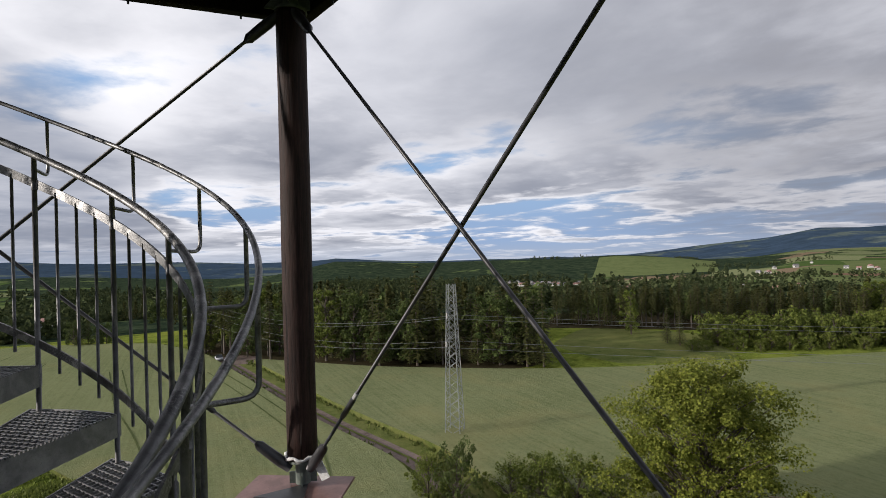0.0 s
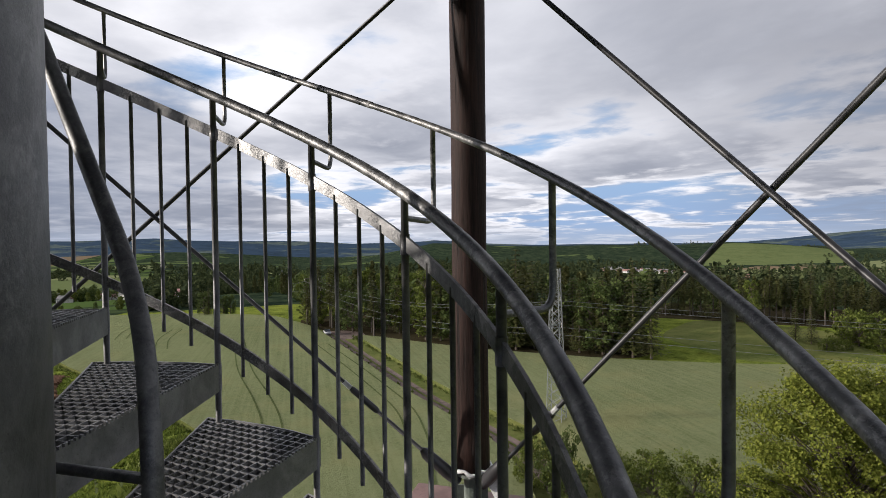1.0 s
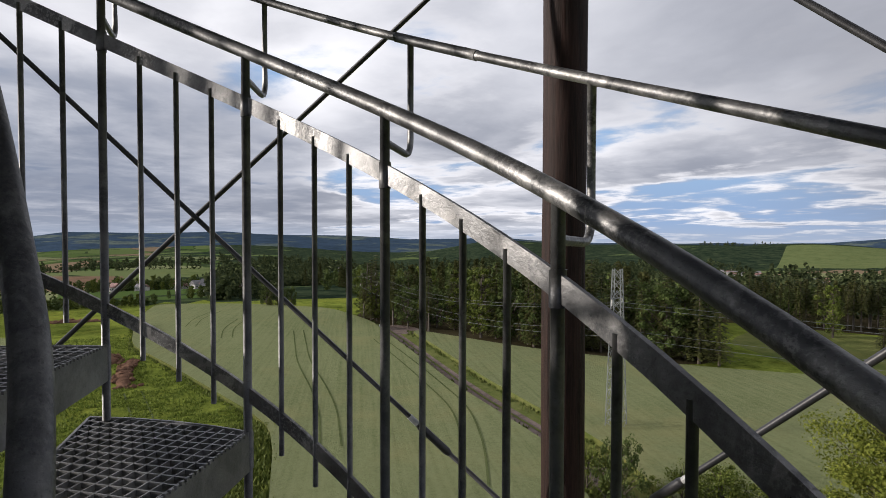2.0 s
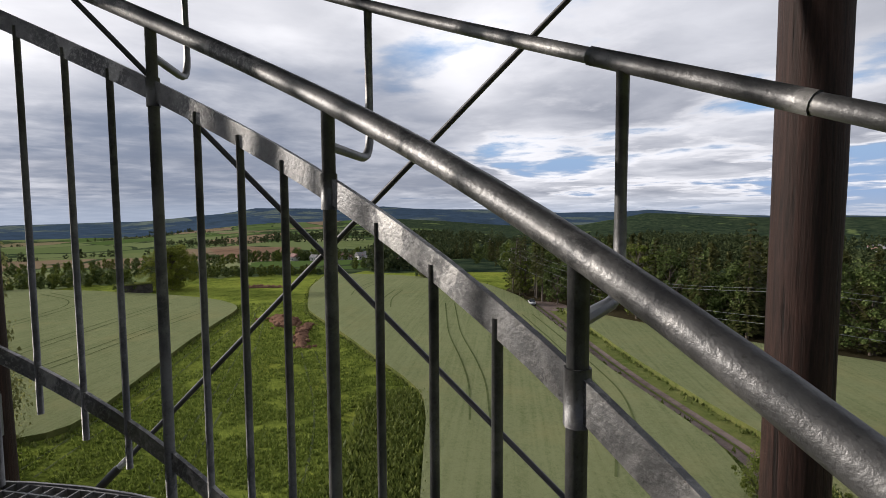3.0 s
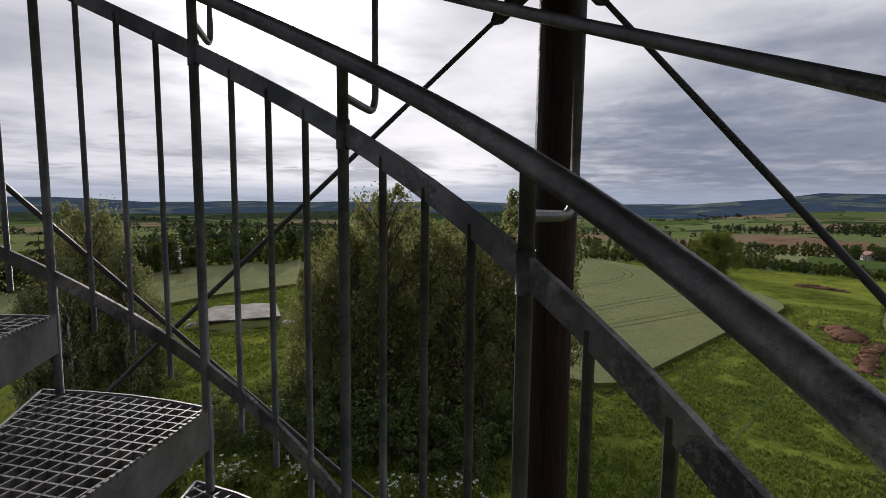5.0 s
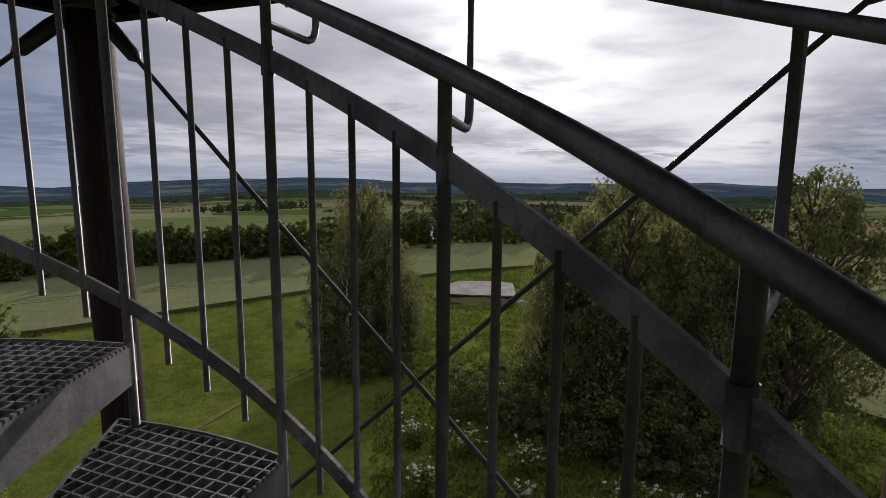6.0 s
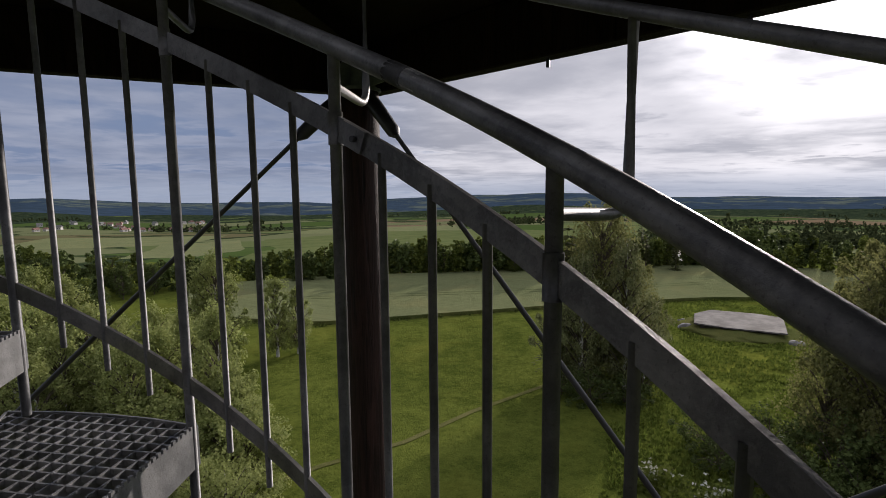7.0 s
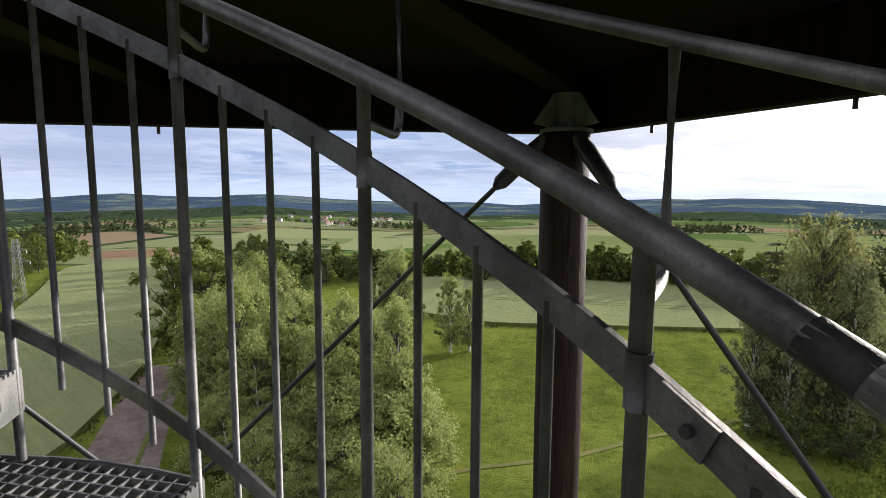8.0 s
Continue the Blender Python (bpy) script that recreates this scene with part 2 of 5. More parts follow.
SOIL = material("brown_ploughed_soil", field((0.11, 0.075, 0.05, 1), (0.19, 0.125, 0.085, 1), tuft=0.8))
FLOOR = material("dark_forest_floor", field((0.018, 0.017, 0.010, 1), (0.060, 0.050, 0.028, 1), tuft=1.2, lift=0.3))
VERGE = material("rough_verge_grass", field((0.055, 0.085, 0.020, 1), (0.15, 0.16, 0.055, 1), tuft=1.2, lift=0.35))
TRACK = material("dirt_track", field((0.085, 0.063, 0.055, 1), (0.195, 0.155, 0.138, 1), tuft=2.0, lift=0.08))


def patchwork(q, b, pos):
    """Distant fields parted by hedgerows, with copses."""
    p = q.node("ShaderNodeNewGeometry").outputs["Position"]
    shaken = q.node("ShaderNodeVectorMath")
    shaken.operation = "ADD"
    q.put(shaken.inputs[0], stretched(q, p, 0.0040, 0.0064, 0))
    q.put(shaken.inputs[1], stretched(q, q.node("ShaderNodeTexNoise", Vector=p, Scale=0.004).outputs["Color"], 0.35, 0.35, 0))
    v = q.node("ShaderNodeTexVoronoi", Vector=shaken.outputs[0], Scale=1.0)
    rim = q.tree.nodes.new("ShaderNodeTexVoronoi")
    rim.feature = "DISTANCE_TO_EDGE"
    q.put(rim.inputs["Vector"], shaken.outputs[0]), q.put(rim.inputs["Scale"], 1.0)
    tone = q.node("ShaderNodeSeparateColor", Color=v.outputs["Color"])
    c = q.mix(q.ramp(tone.outputs[0], 0.25, 0.75), (0.066, 0.104, 0.030, 1), (0.135, 0.165, 0.068, 1))
    c = q.mix(q.ramp(tone.outputs[1], 0.76, 0.80), c, (0.160, 0.176, 0.088, 1))
    c = q.mix(q.ramp(tone.outputs[2], 0.84, 0.88), c, (0.20, 0.145, 0.095, 1))
    hedge = q.math("MULTIPLY", q.ramp(rim.outputs[0], 0.020, 0.034, 1.0, 0.0), q.ramp(q.noise(p, 0.014, 3.0, 0.6), 0.40, 0.48))
    wood = q.ramp(q.noise(p, 0.0048, 5.0, 0.6, 0.4), 0.575, 0.595)
    fine = q.noise(p, 0.09, 4.0, 0.7)
    dark = q.mix(q.ramp(fine, 0.35, 0.65), (0.018, 0.030, 0.016, 1), (0.055, 0.075, 0.034, 1))
    c = q.mix(q.math("MULTIPLY", fine, 0.18), c, (0.05, 0.07, 0.03, 1))
    c = q.mix(q.math("MAXIMUM", wood, hedge), c, dark)
    q.put(b.inputs["Base Color"], c)
    b.inputs["Roughness"].default_value = 0.95
    b.inputs["Specular IOR Level"].default_value = 0.0
    relief(q, b, fine, 0.35, 2.0)


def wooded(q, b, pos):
    """Far hills under forest with a few clearings; distance haze is mixed into the colours as blue."""
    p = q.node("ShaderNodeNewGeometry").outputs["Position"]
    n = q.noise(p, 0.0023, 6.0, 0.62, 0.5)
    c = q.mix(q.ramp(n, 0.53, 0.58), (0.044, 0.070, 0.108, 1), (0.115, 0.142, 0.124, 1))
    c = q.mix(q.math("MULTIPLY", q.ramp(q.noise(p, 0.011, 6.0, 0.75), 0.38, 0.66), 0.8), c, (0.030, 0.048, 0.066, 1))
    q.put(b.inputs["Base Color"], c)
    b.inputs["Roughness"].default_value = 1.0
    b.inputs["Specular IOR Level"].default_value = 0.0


def slopes(q, b, pos):
    """Wooded valley slopes with darker stands and a few clearings."""
    p = q.node("ShaderNodeNewGeometry").outputs["Position"]
    fine = q.noise(p, 0.055, 5.0, 0.75)
    c = q.mix(q.ramp(fine, 0.36, 0.66), (0.016, 0.028, 0.018, 1), (0.050, 0.068, 0.036, 1))
    c = q.mix(q.ramp(q.noise(p, 0.006, 5.0, 0.6, 0.5), 0.60, 0.63), c, (0.10, 0.13, 0.05, 1))
    q.put(b.inputs["Base Color"], c)
    b.inputs["Roughness"].default_value = 1.0
    b.inputs["Specular IOR Level"].default_value = 0.0
    relief(q, b, fine, 1.0, 6.0)


SLOPES = material("wooded_valley_slopes", slopes)
FARLAND = material("distant_fields_and_woods", patchwork)
HILLS = material("haze_blue_wooded_hills", wooded)
BARK = material("brown_bark", timber((0.05, 0.04, 0.03, 1), (0.12, 0.095, 0.07, 1)))
POLEWOOD = material("grey_weathered_pole", timber((0.09, 0.075, 0.06, 1), (0.20, 0.17, 0.14, 1)))
BIRCH_BARK = material("white_birch_bark", painted((0.32, 0.31, 0.29, 1), (0.62, 0.61, 0.58, 1), 0.8, 2.5))
LEAF_MAPLE = material("yellow_green_leaves", leafy((0.072, 0.102, 0.014, 1), (0.255, 0.278, 0.052, 1)))
LEAF_BIRCH = material("grey_green_birch_leaves", leafy((0.12, 0.14, 0.055, 1), (0.31, 0.33, 0.155, 1)))
# birch leaves again: brighter for the sunlit grove, darker for the backlit thicket
LEAF_GROVE = material("light_yellow_green_birch_leaves", leafy((0.18, 0.22, 0.065, 1), (0.42, 0.46, 0.175, 1), 0.5, 0.5))
LEAF_THICKET = material("shaded_olive_leaves", leafy((0.112, 0.126, 0.043, 1), (0.285, 0.288, 0.112, 1), 0.5, 0.55))
LEAF_BUSH = material("fresh_green_leaves", leafy((0.062, 0.092, 0.018, 1), (0.185, 0.215, 0.050, 1)))
LEAF_DARK = material("dark_green_leaves", leafy((0.048, 0.072, 0.022, 1), (0.140, 0.178, 0.058, 1)))
NEEDLE = material("dark_spruce_needles", leafy((0.036, 0.048, 0.017, 1), (0.120, 0.122, 0.043, 1)))
WOODS = material("distant_tree_crowns", leafy((0.036, 0.052, 0.026, 1), (0.095, 0.115, 0.048, 1), 0.9))
CONCRETE = material("pale_weathered_concrete", painted((0.09, 0.085, 0.08, 1), (0.32, 0.31, 0.30, 1), 0.85, 0.9))
ROOF_DIRT = material("stained_pale_slab", painted((0.016, 0.012, 0.011, 1), (0.14, 0.128, 0.122, 1), 0.85, 0.55))
# darker concrete; the shade on the bunker walls is put into its colour
CONCRETE_DARK = material("dark_shaded_concrete", painted((0.035, 0.030, 0.027, 1), (0.085, 0.075, 0.065, 1), 0.9, 1.0))
HEAP = material("brown_dung_heap", field((0.075, 0.042, 0.028, 1), (0.19, 0.11, 0.075, 1), tuft=2.5, lift=0.3))
RUT = material("bare_tramline", field((0.050, 0.064, 0.026, 1), (0.105, 0.125, 0.052, 1), tuft=3.0))
LATTICE = material("grey_lattice_steel", painted((0.13, 0.145, 0.14, 1), (0.24, 0.255, 0.245, 1), 0.6, 1.0))
WIRE = material("overhead_wire", painted((0.10, 0.11, 0.11, 1), (0.18, 0.19, 0.19, 1), 0.6, 1.0))
PLASTER = material("white_plaster", painted((0.40, 0.39, 0.36, 1), (0.60, 0.58, 0.55, 1), 0.9, 0.4))
ROOF_RED = material("red_roof_tiles", painted((0.19, 0.10, 0.085, 1), (0.30, 0.17, 0.14, 1), 0.8, 0.8))
ROOF_GREY = material("grey_roof_tiles", painted((0.12, 0.12, 0.12, 1), (0.22, 0.21, 0.21, 1), 0.8, 0.8))
CARPAINT = material("white_car_paint", painted((0.42, 0.42, 0.42, 1), (0.52, 0.52, 0.52, 1), 0.35, 2.0))
RUBBER = material("black_rubber", painted((0.02, 0.02, 0.02, 1), (0.035, 0.035, 0.035, 1), 0.8, 8.0))
GLASS_DARK = material("dark_car_glass", painted((0.02, 0.025, 0.03, 1), (0.03, 0.035, 0.04, 1), 0.08, 4.0))
BLOSSOM = material("white_elder_blossom", leafy((0.55, 0.56, 0.48, 1), (0.80, 0.80, 0.72, 1), 0.8))
TUFT = material("grass_blades", leafy((0.085, 0.125, 0.020, 1), (0.225, 0.275, 0.055, 1), 0.7))
MOWN_TUFT = material("short_grass_blades", leafy((0.065, 0.092, 0.016, 1), (0.16, 0.19, 0.042, 1), 0.7))
EDGE_TUFT = material("rough_grass_blades", leafy((0.075, 0.105, 0.024, 1), (0.16, 0.18, 0.055, 1), 0.8))
TAPE = material("black_tape", painted((0.015, 0.015, 0.016, 1), (0.05, 0.05, 0.05, 1), 0.6, 30.0))
WORN = material("scuffed_pale_coating", painted((0.10, 0.10, 0.10, 1), (0.42, 0.41, 0.40, 1), 0.7, 40.0))
DRYPATH = material("trodden_dry_grass", field((0.07, 0.085, 0.022, 1), (0.16, 0.155, 0.060, 1), tuft=2.0, lift=0.1))

# ---- building helpers ----
def mesh_of(name, bm, mat, smooth=False):
    me = bpy.data.meshes.new(name)
    bm.to_mesh(me)
    bm.free()
    for m in mat if isinstance(mat, (list, tuple)) else [mat]:
        me.materials.append(m)
    if smooth:
        me.polygons.foreach_set("use_smooth", [True] * len(me.polygons))
    return me


def thing(name, label, category, group="", kind="", at=(0, 0, 0)):
    ob = tagged(new(name), label, category, group, kind)
    ob.location = at
    return ob


def part(name, bm, mat, parent, label="", smooth=False, kind=""):
    ob = new(name, mesh_of(name, bm, mat, smooth))
    ob.parent = parent
    return tagged(ob, label, kind=kind)


def solo(name, bm, mat, label, category, group="", kind="", smooth=False):
    return tagged(new(name, mesh_of(name, bm, mat, smooth)), label, category, group, kind)


def box(bm, size, m=Matrix()):
    made = bmesh.ops.create_cube(bm, size=1.0, matrix=m @ Matrix.Diagonal((*size, 1)))
    return made["verts"]


def tube(bm, pts, r, sides=8, caps=True, flat=None):
    """A pipe through pts. r: a radius or one for each point. flat: (half width along up, half thickness) for a bar set on edge."""
    pts = [Vector(p) for p in pts]
    rings = []
    for k, p in enumerate(pts):
        d = (pts[min(k + 1, len(pts) - 1)] - pts[max(k - 1, 0)]).normalized()
        side = d.cross(Vector((0, 0, 1)))
        if side.length < 1e-3:
            side = Vector((1, 0, 0))
        side.normalize()
        top = side.cross(d).normalized()
        if flat:
            a, b = flat
            ring = [p + top * u * a + side * v * b for u, v in ((1, 1), (1, -1), (-1, -1), (-1, 1))]
        else:
            rr = r[k] if isinstance(r, (list, tuple)) else r
            ring = [p + (side * math.cos(6.28318 * s / sides) + top * math.sin(6.28318 * s / sides)) * rr for s in range(sides)]
        rings.append([bm.verts.new(v) for v in ring])
    n = len(rings[0])
    for a, b in zip(rings, rings[1:]):
        for s in range(n):
            bm.faces.new((a[s], a[(s + 1) % n], b[(s + 1) % n], b[s]))
    if caps:
        bm.faces.new(rings[0])
        bm.faces.new(list(reversed(rings[-1])))


def polar(r, deg, z):
    a = radians(deg)
    return Vector((r * math.cos(a), r * math.sin(a), z))


def bent(pts, radius, steps=5):
    """Rounds the corners of a line of points."""
    pts = [Vector(p) for p in pts]
    out = [pts[0]]
    for a, b, c in zip(pts, pts[1:], pts[2:]):
        u, v = (a - b), (c - b)
        k = min(radius, u.length * 0.45, v.length * 0.45)
        p, q = b + u.normalized() * k, b + v.normalized() * k
        out += [(1 - s) ** 2 * p + 2 * s * (1 - s) * b + s * s * q for s in (i / steps for i in range(steps + 1))]
    return out + [pts[-1]]

# ---- lookout tower: sizes, fitted to the camera's view ----
STEP, TURN = 0.19, 18.0          # rise and turn of one tread
TH0, Z_TREAD = 65.4, 0.403       # tread number nought: its front edge and its top
R_RAIL, R_TREAD, R_TOP, R_COL = 1.349, 1.364, 1.502, 0.64
Z_HAND, Z_MID, Z_LOW, Z_UP = 1.325, 1.201, 0.506, 1.520
POST_R, POST_TH, SIDE = 3.25, 111.9, 72.0
Z_LAND, Z_DECK, STOREY = -0.34, 3.40, 3.74
GROUND = -17.0
FIRST, LAST = -3, 15


def theta(k):
    return TH0 + TURN * k


def rail_line(r, z, k0, k1, per=4, shift=0.0):
    n = int((k1 - k0) * per)
    return [polar(r, theta(k0 + (k1 - k0) * s / n) + shift, z + STEP * (k0 + (k1 - k0) * s / n)) for s in range(n + 1)]


# ---- spiral stair ----
stair = thing("spiral_staircase", "galvanised steel spiral staircase with open grating treads", "staircase", at=(0, 0, 0))
bm = bmesh.new()
# column widened so that its edge comes into the camera's view
tube(bm, [(0, 0, GROUND + 0.05), (0, 0, -4), (0, 0, 0), (0, 0, 3.3), (0, 0, 7.2)], R_COL, 64)
part("central_column", bm, STEEL_DARK, stair, "wide grey galvanised steel column", smooth=True)


def clip_line(poly, p, d):
    """The stretch of the line p + s * d that lies in a convex polygon."""
    lo, hi = -9.0, 9.0
    for a, b in zip(poly, poly[1:] + poly[:1]):
        n = Vector((-(b - a).y, (b - a).x))
        den, num = n.dot(d), n.dot(a - p)
        if abs(den) < 1e-9:
            if num > 0:
                return None
        elif den > 0:
            lo = max(lo, num / den)
        else:
            hi = min(hi, num / den)
    return (lo, hi) if hi - lo > 0.01 else None


def tread_meshes():
    """One tread about its own outer front corner, which lies on x. Its edges run past the axis, skewed from the radius."""
    wide, inner, outer = 20.5, R_COL + 0.01, R_TREAD

    def inward(deg, skew):
        p, d = polar(outer, deg, 0).to_2d(), polar(1.0, deg + 180 + skew, 0).to_2d()
        b = p.dot(d)
        return p + d * (-b - math.sqrt(b * b - outer * outer + inner * inner))
    arc = [polar(outer, wide * s / 4, 0).to_2d() for s in range(5)]
    arc_in = [inward(0, 15.5), inward(wide / 2, 18.0), inward(wide, 20.5)]
    poly = arc + [arc_in[2], arc_in[0]]
    cen = sum(poly, Vector((0, 0))) / len(poly)
    if (poly[1] - poly[0]).cross(cen - poly[0]) < 0:
        poly.reverse()
    frame_bm, grate = bmesh.new(), bmesh.new()

    def plate(a, b, z0a, z0b, z1, t):
        d = (b - a).normalized()
        n = Vector((-d.y, d.x)) * t / 2
        vs = [frame_bm.verts.new((q.x, q.y, z)) for q, z in ((a + n, z1), (b + n, z1), (b + n, z0b), (a + n, z0a), (a - n, z1), (b - n, z1), (b - n, z0b), (a - n, z0a))]
        for f in ((0, 1, 2, 3), (7, 6, 5, 4), (4, 5, 1, 0), (5, 6, 2, 1), (6, 7, 3, 2), (7, 4, 0, 3)):
            frame_bm.faces.new([vs[i] for i in f])
    plate(arc_in[0], arc[0], -0.105, -0.085, 0.004, 0.006)
    span = arc[0] - arc_in[0]
    for k in range(int(span.length / 0.0158)):  # punched teeth along the front edge
        c = arc_in[0] + span.normalized() * (0.0158 * k + 0.010)
        box(frame_bm, (0.0085, 0.006, 0.007), Matrix.Translation((c.x, c.y, 0.0075)) @ Matrix.Rotation(math.atan2(span.y, span.x), 4, "Z"))
    plate(arc_in[2], arc[4], -0.050, -0.050, 0.002, 0.006)
    for a, b in zip(arc, arc[1:]):
        plate(a, b, -0.045, -0.045, 0.003, 0.005)
    plate(arc_in[0], arc_in[2], -0.05, -0.05, 0.002, 0.006)
    along = polar(1.0, wide / 2, 0).to_2d()
    dirs = ((along, 0.0315, 0.0034, 0.032), (Vector((-along.y, along.x)), 0.0315, 0.0040, 0.012))
    for d, pitch, thick, deep in dirs:
        n = Vector((-d.y, d.x))
        for k in range(-45, 46):
            hit = clip_line(poly, n * pitch * k + d * 0.0, d)
            if hit:
                lo, hi = hit
                mid = n * pitch * k + d * (lo + hi) / 2
                m = Matrix.Translation((mid.x, mid.y, -deep / 2)) @ Matrix.Rotation(math.atan2(d.y, d.x), 4, "Z")
                box(grate, (hi - lo, thick, deep), m)
    return mesh_of("tread_frame", frame_bm, STEEL_DULL), mesh_of("grating", grate, STEEL_DULL)


FRAME_MESH, GRATE_MESH = tread_meshes()
for k in range(FIRST, LAST + 1):
    m = pose(0, 0, Z_TREAD + STEP * k, 0, 0, theta(k))
    tread = new("tread", FRAME_MESH)
    tread.parent, tread.matrix_basis = stair, m
    tagged(tread, "galvanised tread with welded edge plates")
    mesh_grate = new("grating", GRATE_MESH)
    mesh_grate.parent = tread
    tagged(mesh_grate, "fine steel grating of crossed bars")

# ---- outer railing ----
railing = thing("stair_railing", "galvanised steel railing with tube handrails and thin balusters", "railing")
bm = bmesh.new()
tube(bm, rail_line(R_RAIL, Z_HAND, -3.4, LAST, 6), 0.0160, 14)
part("handrail", bm, STEEL, railing, "thick worn galvanised tube handrail", smooth=True)
bm = bmesh.new()
tube(bm, rail_line(R_RAIL, Z_MID, -3.4, LAST, 6), 0, flat=(0.0176, 0.004))
part("middle_bar", bm, STEEL, railing, "flat bar set on edge")
bm = bmesh.new()
tube(bm, rail_line(R_RAIL, Z_LOW, -3.0, LAST, 6), 0, flat=(0.0165, 0.004))
part("lower_bar", bm, STEEL, railing, "flat bar set on edge")
bm = bmesh.new()
tube(bm, rail_line(R_TOP, Z_UP, -3.4, LAST, 6, 2.9), 0.0098, 10)
part("upper_rail", bm, STEEL, railing, "thinner added tube rail above the handrail", smooth=True)


def stick(z0, z1, r, sides=8):
    b = bmesh.new()
    tube(b, [(0, 0, z0), (0, 0, z1)], r, sides)
    return b


POST_MESH = mesh_of("railing_post", stick(Z_TREAD - STEP, Z_HAND, 0.0100, 10), STEEL_DARK, True)
BAL_MESH = mesh_of("baluster", stick(Z_LOW - 0.085, Z_MID, 0.0064, 8), STEEL_DARK, True)
LUG_MESH = mesh_of("weld_lug", stick(Z_MID - 0.030, Z_MID + 0.022, 0.0122, 8), STEEL_DARK, True)
J_SHIFT = {1: 3.2, 2: 3.0, 6: 3.2, 7: 4.0, 8: 0.9, 9: 3.2}
for k in range(FIRST, LAST + 1):
    p = new("railing_post", POST_MESH)
    p.parent, p.location = railing, polar(R_RAIL, theta(k), STEP * k)
    lug = new("weld_lug", LUG_MESH)
    lug.parent = p
    for s in (1, 2, 3):
        b = new("baluster", BAL_MESH)
        b.parent, b.location = railing, polar(R_RAIL, theta(k + s / 4), STEP * (k + s / 4))
    sh = J_SHIFT.get(k, 2.9)
    low = polar(R_RAIL, theta(k), Z_HAND - 0.062 + STEP * k)
    out = polar(R_TOP, theta(k) + sh, Z_HAND - 0.068 + STEP * k)
    top = polar(R_TOP, theta(k) + sh, Z_UP + STEP * (k + (sh - 2.9) / TURN))
    bm = bmesh.new()
    tube(bm, bent([low, out, top], 0.045), 0.0075, 8)
    part("rail_bracket", bm, STEEL, railing, "bent round bar carrying the added rail", smooth=True)

# splices, collars and wear on the rails
for k in (9,):
    bm = bmesh.new()
    tube(bm, rail_line(R_RAIL - 0.006, Z_MID, k - 0.17, k - 0.05, 20), 0, flat=(0.0174, 0.003))
    plate = part("splice_plate", bm, STEEL, railing, "short bolted plate joining two bar lengths")
    bm = bmesh.new()
    c = polar(R_RAIL - 0.010, theta(k - 0.13), Z_MID + STEP * (k - 0.13))
    tube(bm, [c, c + polar(-0.006, theta(k - 0.13), 0)], 0.0055, 6)
    part("bolt_head", bm, ROD, plate)
for k0, k1, r, mat, text in ((8.61, 8.70, 0.0166, TAPE, "black tape band"), (8.54, 8.61, 0.0164, WORN, "scuffed pale worn band")):
    bm = bmesh.new()
    tube(bm, rail_line(R_RAIL, Z_HAND, k0, k1, 60), r, 12)
    part("rail_band", bm, mat, railing, text, smooth=True)
for k in (1.6,):
    bm = bmesh.new()
    tube(bm, rail_line(R_TOP, Z_UP, k, k + 0.5, 24, 2.9), 0.0112, 10)
    part("rail_collar", bm, STEEL, railing, "sleeve joining two rail lengths", smooth=True)

# ---- inner handrail at the column ----
inner = thing("inner_handrail", "bent galvanised tube handrail beside the steel column", "handrail")
bm = bmesh.new()
tube(bm, bent([polar(0.778, 75.2, 0.05), polar(0.778, 75.4, 1.02), polar(0.778, 84, 1.21), polar(0.778, 93, 1.345), polar(0.778, 109, 1.616), polar(0.775, 122, 1.97), polar(0.75, 141, 2.3), polar(0.70, 153, 2.5), polar(0.645, 161, 2.62)], 0.12), 0.018, 12)
part("tube", bm, STEEL_DARK, inner, smooth=True)
bm = bmesh.new()
tube(bm, [polar(0.778, 75.4, 1.0), polar(0.63, 90, 1.0)], 0.010, 8)
part("stay", bm, STEEL_DARK, inner, "short round bar welded to the column", smooth=True)

# ---- posts, braces and platforms ----
def corner(j, r=POST_R):
    return polar(r, POST_TH + SIDE * j, 0)


def log_mesh(z0, z1, r, seed):
    """A trimmed round log with a slight sway and uneven girth."""
    b = bmesh.new()
    n, sides = max(6, int((z1 - z0) / 0.16)), 20
    rings = []
    for k in range(n + 1):
        z = z0 + (z1 - z0) * k / n
        sway = Vector((noise.noise((seed, z * 0.5, 0)), noise.noise((seed, 7, z * 0.5)))) * 0.018
        ring = []
        for s in range(sides):
            a = 6.28318 * s / sides
            rr = r * (1 + 0.045 * noise.noise((math.cos(a) * 1.3 + seed, math.sin(a) * 1.3, z * 0.7)) + 0.02 * noise.noise((math.cos(a) * 4, math.sin(a) * 4 + seed, z * 3)))
            ring.append(b.verts.new((sway.x + rr * math.cos(a), sway.y + rr * math.sin(a), z)))
        rings.append(ring)
    for p, q in zip(rings, rings[1:]):
        for s in range(sides):
            b.faces.new((p[s], p[(s + 1) % sides], q[(s + 1) % sides], q[s]))
    b.faces.new(list(reversed(rings[0]))), b.faces.new(rings[-1])
    return b


